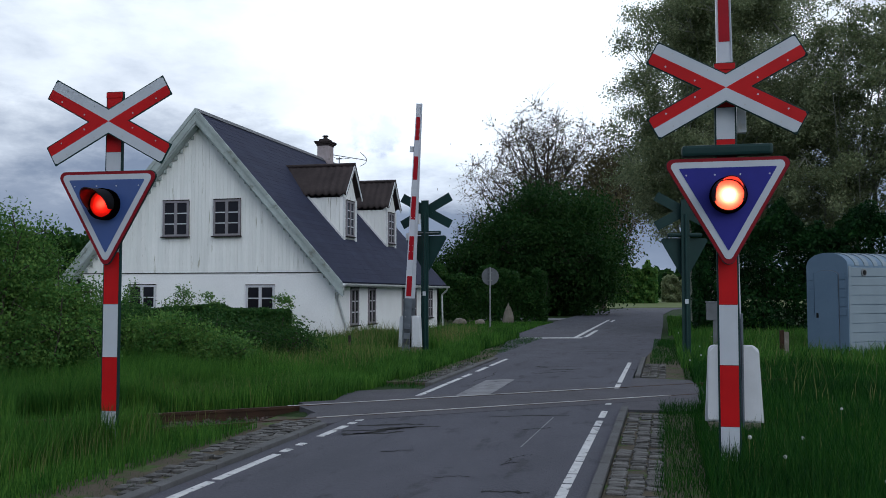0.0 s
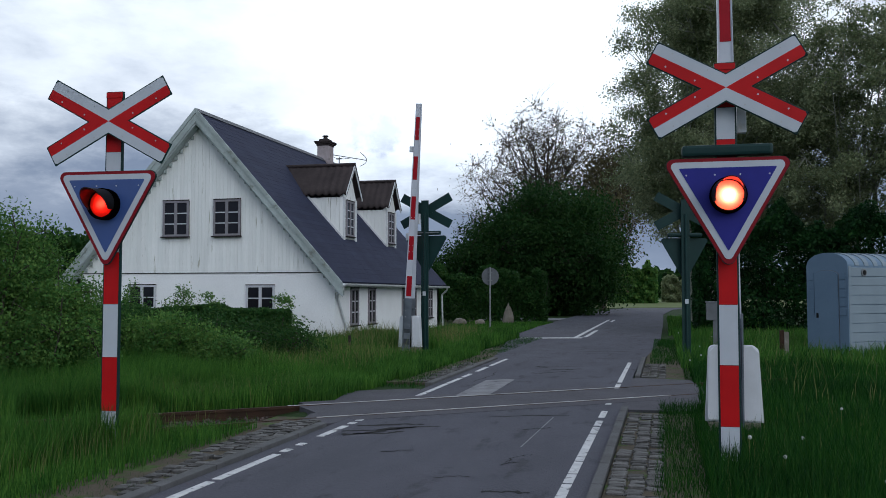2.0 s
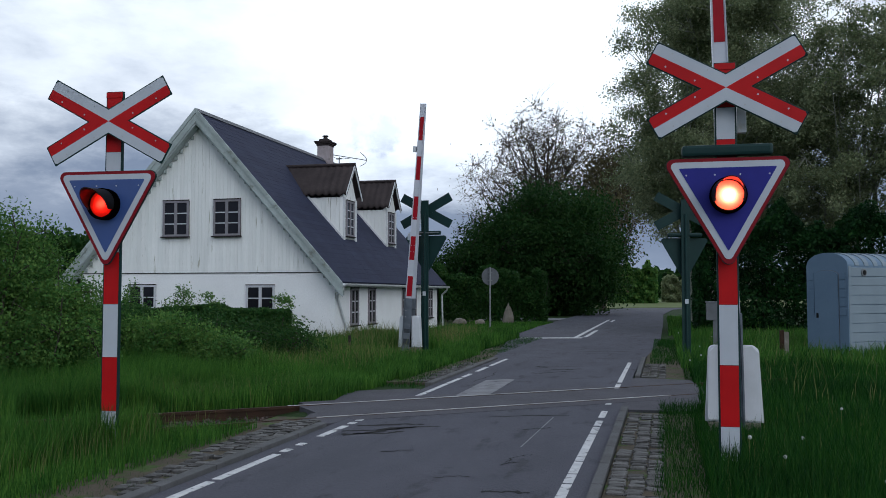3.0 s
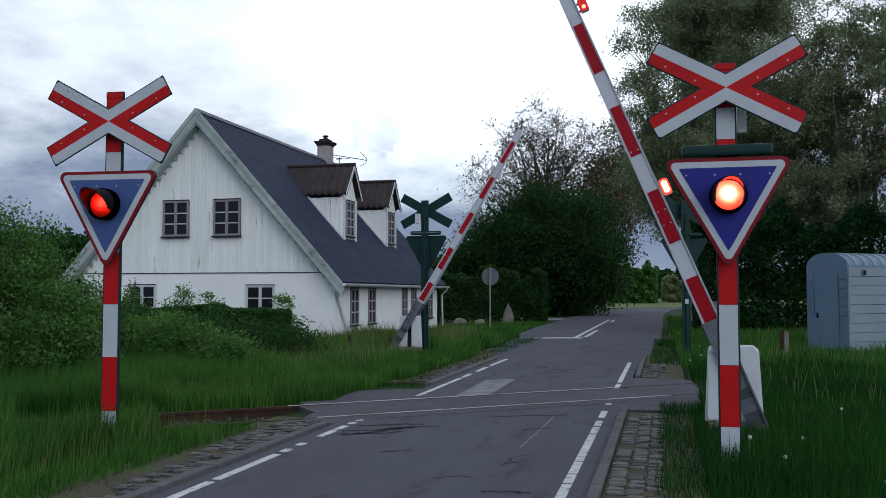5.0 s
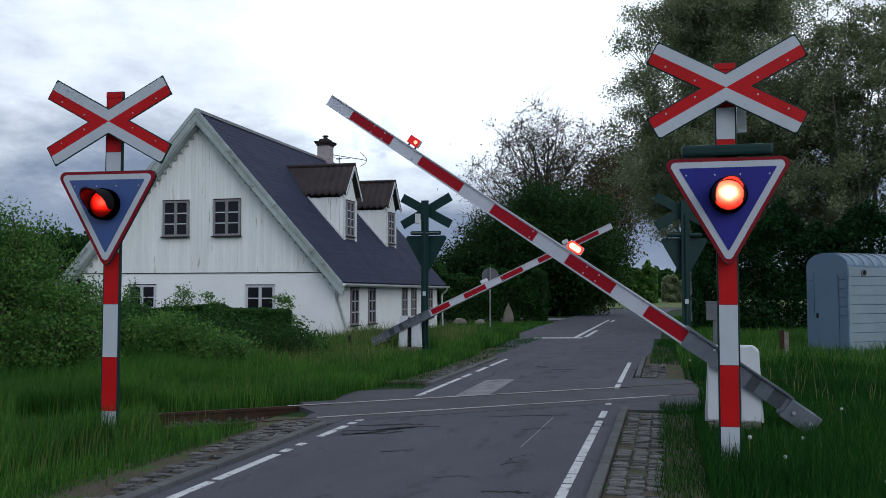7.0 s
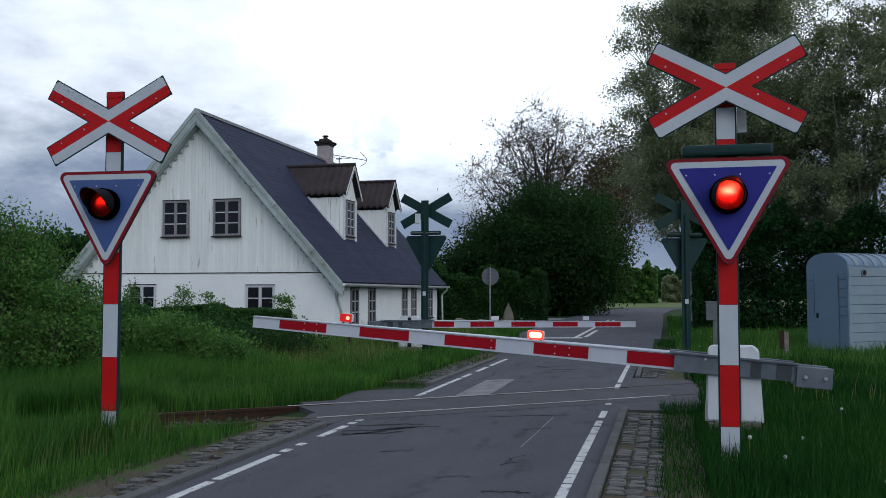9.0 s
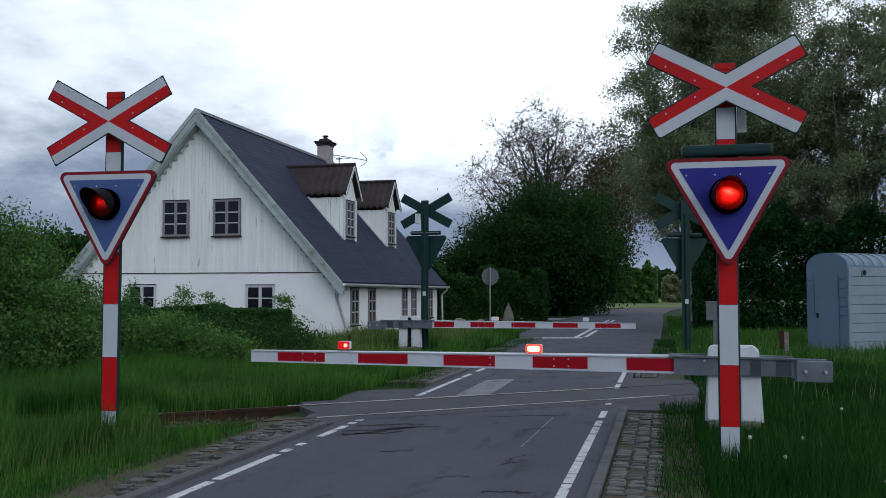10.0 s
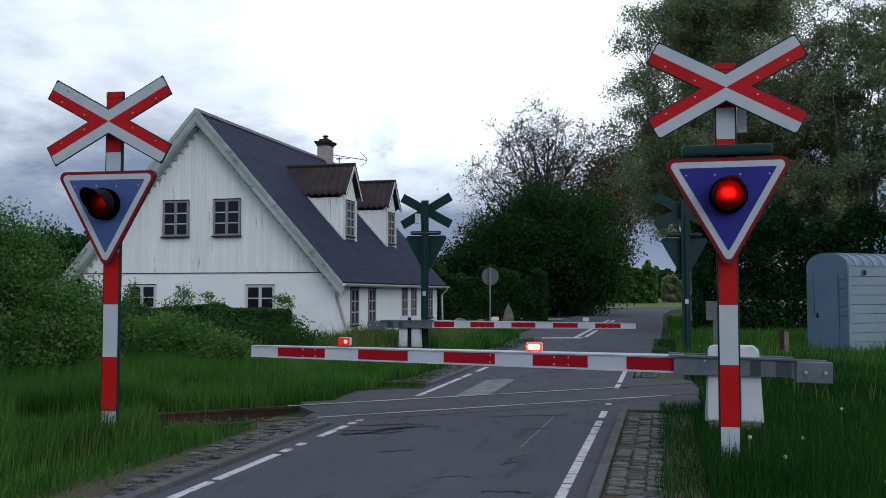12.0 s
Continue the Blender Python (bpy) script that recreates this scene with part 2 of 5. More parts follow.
    "leaf_willow": leaf_mat("leaves_silver", (0.280, 0.320, 0.185), (0.115, 0.150, 0.065), thin=0.45, patch=1.1),
    "leaf_sparse": leaf_mat("leaves_young", (0.120, 0.110, 0.055), (0.090, 0.080, 0.042), thin=0.4),
    "leaf_shrub": leaf_mat("leaves_shrub", (0.104, 0.205, 0.046), (0.050, 0.118, 0.026), patch=1.2),
    "leaf_hedge": leaf_mat("leaves_hedge", (0.036, 0.092, 0.022), (0.024, 0.060, 0.014), patch=1.0),
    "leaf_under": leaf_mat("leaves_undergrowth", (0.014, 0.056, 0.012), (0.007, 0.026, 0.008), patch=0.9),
    # one grass in two tones: shade put into the first, light into the second
    "grass": leaf_mat("shaded_blades", (0.021, 0.084, 0.010), (0.010, 0.046, 0.007), 0.5, 0.30),
    "grass_lit": leaf_mat("lit_blades", (0.068, 0.172, 0.026), (0.035, 0.103, 0.016), 0.45, 0.40, patch=0.6),
    "grass_dry": leaf_mat("dry_stems", (0.17, 0.17, 0.07), (0.11, 0.15, 0.04), 0.3, 0.3),
    "flower": mat("dandelion_clock", (0.42, 0.44, 0.42), None, 40, 0.9),
}


# ---- mesh helpers ----
def part(name, bm, material, parent=None, label="", m=None):
    """Links a bmesh as one mesh object, under a thing or a part."""
    me = bpy.data.meshes.new(name)
    bmesh.ops.recalc_face_normals(bm, faces=bm.faces[:])
    bm.to_mesh(me)
    bm.free()
    me.materials.append(material)
    ob = new(name, me)
    ob.parent = parent
    if m is not None:
        ob.matrix_basis = m
    return tagged(ob, label)


def thing(name, m, label, category, group="", kind=""):
    ob = new(name)
    ob.matrix_basis = m
    return tagged(ob, label, category, group, kind)


def box(bm, x0, x1, y0, y1, z0, z1, bevel=0.0):
    r = bmesh.ops.create_cube(bm, size=1.0)
    vs = r["verts"]
    for v in vs:
        v.co = Vector(((x0 + x1) / 2 + v.co.x * (x1 - x0), (y0 + y1) / 2 + v.co.y * (y1 - y0), (z0 + z1) / 2 + v.co.z * (z1 - z0)))
    if bevel:
        es = {e for v in vs for e in v.link_edges}
        bmesh.ops.bevel(bm, geom=list(es), offset=bevel, segments=2, affect="EDGES", profile=0.6)
    return bm


def bx(x0, x1, y0, y1, z0, z1, bevel=0.0):
    return box(bmesh.new(), x0, x1, y0, y1, z0, z1, bevel)


def prism(bm, pts, axis, d0, d1):
    """A flat outline, given in the two other axes, drawn out along an axis from d0 to d1."""
    def at(p, d):
        return {"x": (d, p[0], p[1]), "y": (p[0], d, p[1]), "z": (p[0], p[1], d)}[axis]
    a = [bm.verts.new(at(p, d0)) for p in pts]
    b = [bm.verts.new(at(p, d1)) for p in pts]
    n = len(pts)
    bm.faces.new(a)
    bm.faces.new(b[::-1])
    for i in range(n):
        bm.faces.new((a[i], b[i], b[(i + 1) % n], a[(i + 1) % n]))
    return bm


def tube(bm, p0, p1, r0, r1=None, seg=10, caps=True):
    p0, p1 = Vector(p0), Vector(p1)
    d = p1 - p0
    m = Matrix.Translation((p0 + p1) / 2) @ d.to_track_quat("Z", "Y").to_matrix().to_4x4()
    bmesh.ops.create_cone(bm, cap_ends=caps, segments=seg, radius1=r0, radius2=r0 if r1 is None else r1, depth=d.length, matrix=m)
    return bm


def rounded(pts, r, n=5):
    """An outline with its corners rounded to radius r."""
    out = []
    k = len(pts)
    for i in range(k):
        p, a, b = Vector(pts[i]), Vector(pts[i - 1]), Vector(pts[(i + 1) % k])
        u, v = (a - p).normalized(), (b - p).normalized()
        half = u.angle(v) / 2
        s, c = r / math.tan(half), p + (u + v).normalized() * (r / math.sin(half))
        q0, q1 = p + u * s, p + v * s
        a0 = math.atan2(q0.y - c.y, q0.x - c.x)
        a1 = math.atan2(q1.y - c.y, q1.x - c.x)
        da = (a1 - a0 + math.pi) % (2 * math.pi) - math.pi
        out += [(c.x + r * math.cos(a0 + da * j / n), c.y + r * math.sin(a0 + da * j / n)) for j in range(n + 1)]
    return out


def disc_ring(bm, r_in, r_out, y0, y1, seg=32, arc=(0, 360)):
    """A ring about the y axis, whole or part."""
    whole = arc[1] - arc[0] >= 360
    n = seg
    rows = []
    for i in range(n + (0 if whole else 1)):
        a = radians(arc[0] + (arc[1] - arc[0]) * i / n)
        c, s = math.cos(a), math.sin(a)
        rows.append([bm.verts.new((r * c, y, r * s)) for r, y in ((r_in, y0), (r_out, y0), (r_out, y1), (r_in, y1))])
    for i in range(n):
        a, b = rows[i], rows[(i + 1) % len(rows)]
        for j in range(4):
            bm.faces.new((a[j], b[j], b[(j + 1) % 4], a[(j + 1) % 4]))
    if not whole:
        bm.faces.new(rows[0])
        bm.faces.new(rows[-1][::-1])
    return bm


def raw(name, verts, faces, material, parent=None, smooth=False):
    me = bpy.data.meshes.new(name)
    verts = np.asarray(verts, np.float32)
    faces = np.asarray(faces, np.int32)
    k = faces.shape[1]
    me.vertices.add(len(verts))
    me.vertices.foreach_set("co", verts.ravel())
    me.loops.add(faces.size)
    me.loops.foreach_set("vertex_index", faces.ravel())
    me.polygons.add(len(faces))
    me.polygons.foreach_set("loop_start", np.arange(0, faces.size, k, dtype=np.int32))

    me.update(calc_edges=True)
    me.materials.append(material)
    ob = new(name, me)
    ob.parent = parent
    return ob


# ---- ground, road and track ----
def strip(bm, left, right, z0, z1):
    """A slab between two edges given as lists of (x, y)."""
    top = [bm.verts.new((x, y, z1)) for x, y in left], [bm.verts.new((x, y, z1)) for x, y in right]
    low = [bm.verts.new((x, y, z0)) for x, y in left], [bm.verts.new((x, y, z0)) for x, y in right]
    for i in range(len(left) - 1):
        bm.faces.new((top[0][i], top[1][i], top[1][i + 1], top[0][i + 1]))
        bm.faces.new((low[0][i], top[0][i], top[0][i + 1], low[0][i + 1]))
        bm.faces.new((low[1][i], low[1][i + 1], top[1][i + 1], top[1][i]))
    bm.faces.new((low[0][0], low[1][0], top[1][0], top[0][0]))
    bm.faces.new((low[0][-1], top[0][-1], top[1][-1], low[1][-1]))
    return bm


def build_ground():
    xs = np.concatenate([[-1500, -400, -120], np.linspace(-60, -18, 29), np.linspace(-17.6, 2, 50), np.linspace(3, 60, 40), [120, 400, 1500]])
    ys = np.concatenate([[-600, -120, -40], np.linspace(-20, 0, 13), np.linspace(0.4, 20, 50), np.linspace(21, 140, 80), [220, 500, 1800]])
    verts = []
    for y in ys:
        for x in xs:
            # track cutting is shallow; verges roll a little, away from the road
            far = min(1.0, max(0.0, abs(x + 2.4) - 3.2) / 4.0)
            z = -0.05 + 0.05 * far * noise.noise((x * 0.13, y * 0.13, 0.3))
            du, dv = (x + 3.94) * 0.768 + (y - 12.13) * 0.640, -(x + 3.94) * 0.640 + (y - 12.13) * 0.768
            if du < -0.9 and -1.2 < dv < 2.6:
                z -= 0.10
            verts.append((x, y, z))
    n = len(xs)
    faces = [(j * n + i, j * n + i + 1, (j + 1) * n + i + 1, (j + 1) * n + i) for j in range(len(ys) - 1) for i in range(n - 1)]
    g = raw("ground", verts, faces, M["ground"])
    tagged(g, "rough green grassy ground reaching to the horizon", "ground", kind="structure")


build_ground()
ROAD_L = [(-4.22, -30), (-4.22, 20), (-4.5, 24), (-5.3, 30), (-5.9, 35), (-6.5, 50), (-6.6, 75), (-5.6, 95), (-2.5, 115), (4, 135)]
ROAD_R = [(-0.66, -30), (-0.66, 20), (-0.55, 24), (-0.30, 30), (-0.20, 35), (-0.15, 50), (-0.2, 75), (0.6, 95), (3.6, 112), (10, 130)]
road = tagged(part("road", strip(bmesh.new(), ROAD_L, ROAD_R, -0.3, 0.0), M["asphalt"]), "worn grey asphalt road crossing a single railway track", "road", kind="structure")

RA = radians(39.8)
RU, RV = Vector((math.cos(RA), math.sin(RA), 0)), Vector((-math.sin(RA), math.cos(RA), 0))
R0 = Vector((-3.94, 12.13, 0))
GAUGE = 1.40


def on_track(u, v, z=0.0):
    p = R0 + RU * u + RV * v
    return Vector((p.x, p.y, z))


def track_box(bm, u0, u1, v0, v1, z0, z1):
    c = [on_track(u, v) for u, v in ((u0, v0), (u1, v0), (u1, v1), (u0, v1))]
    return prism(bm, [(p.x, p.y) for p in c], "z", z0, z1)


# asphalt infill of the crossing, wider than the carriageway
crossing = thing("crossing_deck", pose(0, 0, 0), "dark asphalt infill between and beside the rails", "crossing", kind="structure")
for a, b, c, d in ((-0.5, 5.4, -0.42, -0.06), (-0.75, 5.4, 0.10, GAUGE - 0.11), (-0.6, 5.1, GAUGE + 0.06, GAUGE + 0.40)):
    part("deck_panel", track_box(bmesh.new(), a, b, c, d, -0.2, 0.006), M["asphalt_dark"], crossing)

for pts in ([(-5.02, 12.98), (-4.22, 13.45), (-4.22, 15.6), (-5.35, 14.85)], [(-4.75, 11.3), (-4.22, 11.0), (-4.22, 12.2), (-4.9, 12.0)], [(-0.66, 13.45), (0.30, 13.5), (0.75, 15.2), (0.45, 18.3), (-0.66, 18.5)]):
    part("apron", prism(bmesh.new(), rounded(pts, 0.12, 3), "z", -0.2, 0.0035), M["asphalt_dark"], crossing, "worn asphalt apron beside the rails")
track = thing("railway_track", pose(0, 0, 0), "single track of rusty rails with polished heads", "track", kind="structure")
for v in (0.0, GAUGE):
    rb = bmesh.new()
    track_box(rb, -45, 60, v - 0.06, v + 0.06, -0.16, -0.13)
    track_box(rb, -45, 60, v - 0.012, v + 0.012, -0.13, -0.03)
    track_box(rb, -45, 60, v - 0.036, v + 0.036, -0.032, 0.006)
    web = part("rail", rb, M["rust"], track, "rusty brown steel rail")
    part("rail_head", track_box(bmesh.new(), -0.9, 5.2, v - 0.022, v + 0.022, 0.007, 0.013), M["rail"], web, "polished running surface")
for i in range(-22, -1):
    part("sleeper", track_box(bmesh.new(), i * 0.7, i * 0.7 + 0.24, GAUGE / 2 - 1.2, GAUGE / 2 + 1.2, -0.20, -0.155), M["sleeper"], track)
rng = np.random.default_rng(3)
sv, sf = [], []
for i in range(3600):
    u, v = rng.uniform(-12, -1.2), rng.uniform(-0.8, GAUGE + 0.8)
    if abs(v) < 0.09 or abs(v - GAUGE) < 0.09:
        continue
    p = on_track(u, v, -0.15 + rng.uniform(0, 0.03))
    s = rng.uniform(0.025, 0.055)
    k = len(sv)
    pts = [(1, 0, 0), (-1, 0, 0), (0, 1, 0), (0, -1, 0), (0, 0, 1), (0, 0, -1)]
    sv += [(p.x + s * a * rng.uniform(.6, 1.2), p.y + s * b * rng.uniform(.6, 1.2), p.z + s * c * rng.uniform(.5, .9)) for a, b, c in pts]
    sf += [(k + a, k + b, k + c) for a, b, c in ((0, 2, 4), (2, 1, 4), (1, 3, 4), (3, 0, 4), (2, 0, 5), (1, 2, 5), (3, 1, 5), (0, 3, 5))]
tagged(raw("ballast", sv, sf, M["ballast"], track), kind="stuff")


# painted lines: worn stretches along both edges
def line(bm, pts, w, z=0.005):
    a = [(x - w / 2, y) for x, y in pts]
    b = [(x + w / 2, y) for x, y in pts]
    return strip(bm, a, b, 0.0, z)


lines = thing("road_marking", pose(0, 0, 0), "worn white edge lines on the asphalt", "road marking", kind="structure")
for y0, y1 in ((4.2, 7.35), (7.4, 8.1), (8.16, 8.55), (8.6, 9.2), (9.25, 11.0), (11.08, 11.6), (11.7, 12.2), (12.5, 13.2), (14.0, 14.65), (14.9, 15.6), (15.9, 17.2), (17.5, 22.5)):
    part("edge_line", line(bmesh.new(), [(-0.87, y0), (-0.87, (y0 + y1) / 2), (-0.87, y1)], 0.088), M["paint"], lines)
for y0, y1 in ((3.5, 7.44), (7.55, 8.87), (9.02, 9.2), (9.45, 9.6), (10.09, 10.55), (10.6, 10.96), (11.15, 11.3), (11.45, 11.6), (12.25, 13.0), (13.05, 13.5), (14.0, 17.6), (17.8, 18.6), (19.2, 20.4), (20.8, 23.0)):
    part("edge_line", line(bmesh.new(), [(-4.0, y0), (-4.0, (y0 + y1) / 2), (-4.0, y1)], 0.09), M["paint"], lines)
part("cross_line", strip(bmesh.new(), [(-5.55, 33.4), (-5.55, 34.0)], [(-3.10, 34.2), (-3.10, 34.85)], 0.0, 0.005), M["paint"], lines)
for dx, y0, y1 in ((-0.14, 34.6, 58.0), (0.20, 35.2, 41.5), (0.20, 54.0, 58.0)):
    xa, xb = -3.30 + dx - 0.006 * (y0 - 34.6), -3.30 + dx - 0.006 * (y1 - 34.6)
    part("centre_line", strip(bmesh.new(), [(xa, y0), (xb, y1)], [(xa + 0.15, y0), (xb + 0.15, y1)], 0.0, 0.0055), M["paint"], lines)
tagged(part("driveway", strip(bmesh.new(), [(-13.5, 56.5), (-13.5, 59.5)], [(-6.4, 57.5), (-6.4, 62.0)], -0.2, -0.01), M["patch"]), "pale gravel driveway joining the road", "driveway", kind="structure")
part("repair_patch", prism(bmesh.new(), rounded([(-3.40, 14.45), (-2.88, 14.78), (-2.90, 17.75), (-3.42, 17.3)], 0.10, 3), "z", 0.0, 0.0065), M["patch"], road, "pale rough repair patch")


def wiggle(name, pts, w, seed):
    r = random.Random(seed)
    left, right = [], []
    for i in range(len(pts) - 1):
        a, b = Vector(pts[i]), Vector(pts[i + 1])
        for j in range(6):
            p = a.lerp(b, j / 6)
            d = (b - a).normalized()
            n = Vector((-d.y, d.x))
            p += n * r.uniform(-0.03, 0.03)
            ww = w * r.uniform(0.3, 1.4)
            left.append(tuple(p + n * ww))
            right.append(tuple(p - n * ww))
    bm = bmesh.new()
    a = [bm.verts.new((*p, 0.0035)) for p in left]
    b = [bm.verts.new((*p, 0.0035)) for p in right]
    for i in range(len(a) - 1):
        bm.faces.new((a[i], b[i], b[i + 1], a[i + 1]))
    return part(name, bm, M["crack"], road, "dark tar-filled crack")


wiggle("crack", [(-3.9, 10.55), (-3.4, 10.75), (-3.05, 11.15), (-2.75, 11.2)], 0.035, 1)
wiggle("crack", [(-2.7, 18.9), (-2.2, 19.6), (-1.9, 19.8)], 0.05, 2)
wiggle("crack", [(-1.75, 11.2), (-1.35, 11.5)], 0.02, 3)
wiggle("crack", [(-1.6, 9.0), (-1.5, 9.4), (-1.35, 9.5)], 0.012, 4)
wiggle("crack", [(-2.8, 20.9), (-1.6, 21.1)], 0.02, 5)
wiggle("crack", [(-3.85, 11.0), (-3.3, 11.3), (-3.0, 11.3)], 0.05, 6)
wiggle("crack", [(-2.4, 12.2), (-1.9, 12.5), (-1.2, 12.6)], 0.03, 7)
wiggle("crack", [(-3.0, 9.3), (-2.6, 9.5)], 0.015, 8)
wiggle("crack", [(-2.1, 8.1), (-1.9, 8.25), (-1.75, 8.2)], 0.012, 9)
wiggle("crack", [(-2.6, 13.0), (-1.9, 13.3)], 0.03, 10)
wiggle("crack", [(-3.6, 17.0), (-3.5, 18.5), (-3.6, 19.5)], 0.015, 11)
wiggle("crack", [(-2.5, 26.5), (-1.5, 26.8), (-0.9, 26.7)], 0.04, 12)
wiggle("crack", [(-3.80, 10.28), (-3.55, 10.45), (-3.35, 10.9), (-3.05, 11.12)], 0.060, 13)
wiggle("crack", [(-3.70, 10.40), (-3.30, 10.52), (-3.15, 10.75)], 0.035, 14)
wiggle("crack", [(-2.95, 20.9), (-2.75, 20.6), (-2.6, 20.7)], 0.11, 15)
wiggle("crack", [(-2.48, 20.0), (-2.2, 20.2), (-1.9, 20.1)], 0.07, 16)
wiggle("crack", [(-1.55, 7.62), (-1.3, 7.70), (-1.12, 7.66)], 0.030, 17)
wiggle("crack", [(-1.62, 8.85), (-1.52, 9.02), (-1.45, 9.0)], 0.015, 18)
wiggle("crack", [(-4.75, 24.84), (-3.2, 25.3), (-1.0, 25.8)], 0.022, 19)
wiggle("crack", [(-1.5, 16.2), (-1.0, 16.4), (-0.7, 16.4)], 0.05, 20)
wiggle("crack", [(-2.2, 15.2), (-1.4, 15.9), (-0.8, 16.1)], 0.022, 21)
part("scratch", strip(bmesh.new(), [(-1.58, 9.95), (-1.52, 12.4)], [(-1.565, 9.95), (-1.505, 12.4)], 0.0, 0.003), M["patch"], road, "thin pale scratch")

# kerb strips and cobbled shoulders
kerbs = thing("kerb", pose(0, 0, 0), "low smooth concrete kerb along the road", "kerb", kind="structure")
for x0, x1, y0, y1 in ((-4.36, -4.23, 3, 10.9), (-4.36, -4.23, 16.2, 23), (-0.65, -0.55, 4, 13.5), (-0.62, -0.52, 18.6, 24)):
    y = y0
    while y < y1 - 0.2:
        part("kerb_stone", bx(x0, x1, y, min(y + 0.98, y1), -0.2, 0.045, 0.012), M["kerb"], kerbs)
        y += 1.0


def cobbles(x0, cols, y0, y1, seed, drift=0.0):
    t = thing("cobbled_shoulder", pose(0, 0, 0), "grey cobbled shoulder with grass in its joints", "pavement", kind="structure")
    r = random.Random(seed)
    meshes = []
    for k in range(5):
        bm = bx(-0.07, 0.07, -0.05, 0.05, -0.1, 0.0, 0.012)
        for v in bm.verts:
            v.co += Vector((r.uniform(-1, 1), r.uniform(-1, 1), r.uniform(-1, 1))) * 0.009
        me = bpy.data.meshes.new("cobble")
        bm.to_mesh(me)
        bm.free()
        me.materials.append(M["cobble"])
        meshes.append(me)
    y = y0
    while y < y1:
        for c in range(cols):
            if r.random() < 0.12:
                continue
            ob = new("cobble", r.choice(meshes))
            ob.parent = t
            ob.matrix_basis = pose(x0 + c * 0.165 + r.uniform(-.012, .012) + drift * (y - y0), y + r.uniform(-.02, .02), 0.022 + r.uniform(-.012, .008), r.uniform(-3, 3), r.uniform(-3, 3), r.uniform(-9, 9))
        y += 0.13


# ---- level crossing signs ----
def crossing_sign(m, label, tube_box=True, cross_at=3.695, board_at=2.995, face="sign_blue", head=(2.75, 3.20, 3.52)):
    s = thing("crossing_sign", m, label, "crossing sign", "level crossing signs")
    # banded post: dark channel with a reflective strip let into its face
    part("post", bx(-0.105, 0.105, 0.0, 0.040, -0.3, 3.975, 0.006), M["green_steel"], s, "dark green steel channel")
    part("rear_tube", tube(bmesh.new(), (0.0, 0.055, -0.3), (0.0, 0.055, 3.6), 0.03, seg=14), M["green_steel"], s)
    edges = [-0.25, 0.36, 0.96, 1.555, 2.14, *head, 3.93]
    cols = ["sign_white", "sign_red", "sign_white", "sign_red", "sign_white", "sign_red", "sign_white", "sign_red"]
    for a, b, c in zip(edges, edges[1:], cols):
        part("band", bx(-0.088, 0.088, -0.006, 0.02, a + 0.002, b - 0.002), M[c], s)
    part("post_cap", bx(-0.10, 0.10, -0.012, -0.001, 3.90, 3.965, 0.004), M["sign_red"], s)
    # saltire of two boards, each half red and half white
    # the boards stand off the post on brackets
    F = 0.085
    cz, ang, half, w = cross_at, radians(28.8), 0.795, 0.112
    for sg in (1, -1):
        back = bx(-half - 0.013, half + 0.013, -0.024, -0.012 + 0.004 * sg, -w - 0.013, w + 0.013, 0.004)
        part("cross_board", back, M["green_steel"], s, "dark green backed sign board", pose(0, -0.012 - F, cz, 0, math.degrees(ang) * sg, 0))
    for side in (1, -1):
        for updown in (1, -1):
            ca, sa = math.cos(ang), math.sin(ang)
            for lane, c in ((1, "sign_white"), (0, "sign_red")):
                # outline in arm space, then turned and mirrored into its quarter
                if lane:
                    pts = [(0.0, 0.0), (half, 0.0), (half, w - 0.02), (half - 0.02, w), (w * sa / ca, w)]
                else:
                    pts = [(0.0, 0.0), (w / math.tan(ang), -w), (half - 0.02, -w), (half, -w + 0.02), (half, 0.0)]
                q = [((px * ca - pz * sa) * side, cz + (px * sa + pz * ca) * updown) for px, pz in pts]
                part("stripe", prism(bmesh.new(), q, "y", -0.040 - F, -0.0365 - F), M[c], s)
            for d, e in ((0.24, 0.075), (0.62, 0.075), (0.30, -0.07), (0.62, -0.07)):
                b = tube(bmesh.new(), (0, -0.044 - F, 0), (0, -0.038 - F, 0), 0.009, seg=8)
                part("rivet", b, M["bolt"], s, m=pose((d * ca - e * sa) * side, 0, cz + (d * sa + e * ca) * updown))
    # triangular lamp board
    top, hgt, hw = board_at, 1.108, 0.625
    for bz in (cross_at, top - 0.16, top - 0.62):
        part("bracket", bx(-0.04, 0.04, -F - 0.010, -0.007, bz - 0.03, bz + 0.03), M["green_steel"], s)

    def tri(inset):
        k = inset
        return [(-hw + k * 1.732, top - k), (hw - k * 1.732, top - k), (0, top - hgt + 2.03 * k)]
    part("board_back", prism(bmesh.new(), rounded(tri(-0.004), 0.065), "y", -0.035 - F, -0.012 - F), M["green_steel"], s, "dark green back of the lamp board")
    part("board_rim", prism(bmesh.new(), rounded(tri(0.0), 0.065), "y", -0.047 - F, -0.036 - F), M["sign_rim"], s, "crimson rim")
    part("board_border", prism(bmesh.new(), rounded(tri(0.033), 0.045), "y", -0.051 - F, -0.0475 - F), M["sign_white"], s, "white reflective border")
    part("board_face", prism(bmesh.new(), rounded(tri(0.094), 0.008), "y", -0.055 - F, -0.0515 - F), M[face], s, "blue face")
    for x in (-0.39, -0.12, 0.12, 0.39):
        part("rivet", tube(bmesh.new(), (x, -0.059 - F, top - 0.165), (x, -0.054 - F, top - 0.165), 0.009, seg=8), M["bolt"], s)
    if tube_box:
        part("tube_box", bx(-0.43, 0.43, -0.06 - F, -0.007, 3.02, 3.13, 0.03), M["green_steel"], s, "dark green lamp tube above the board")
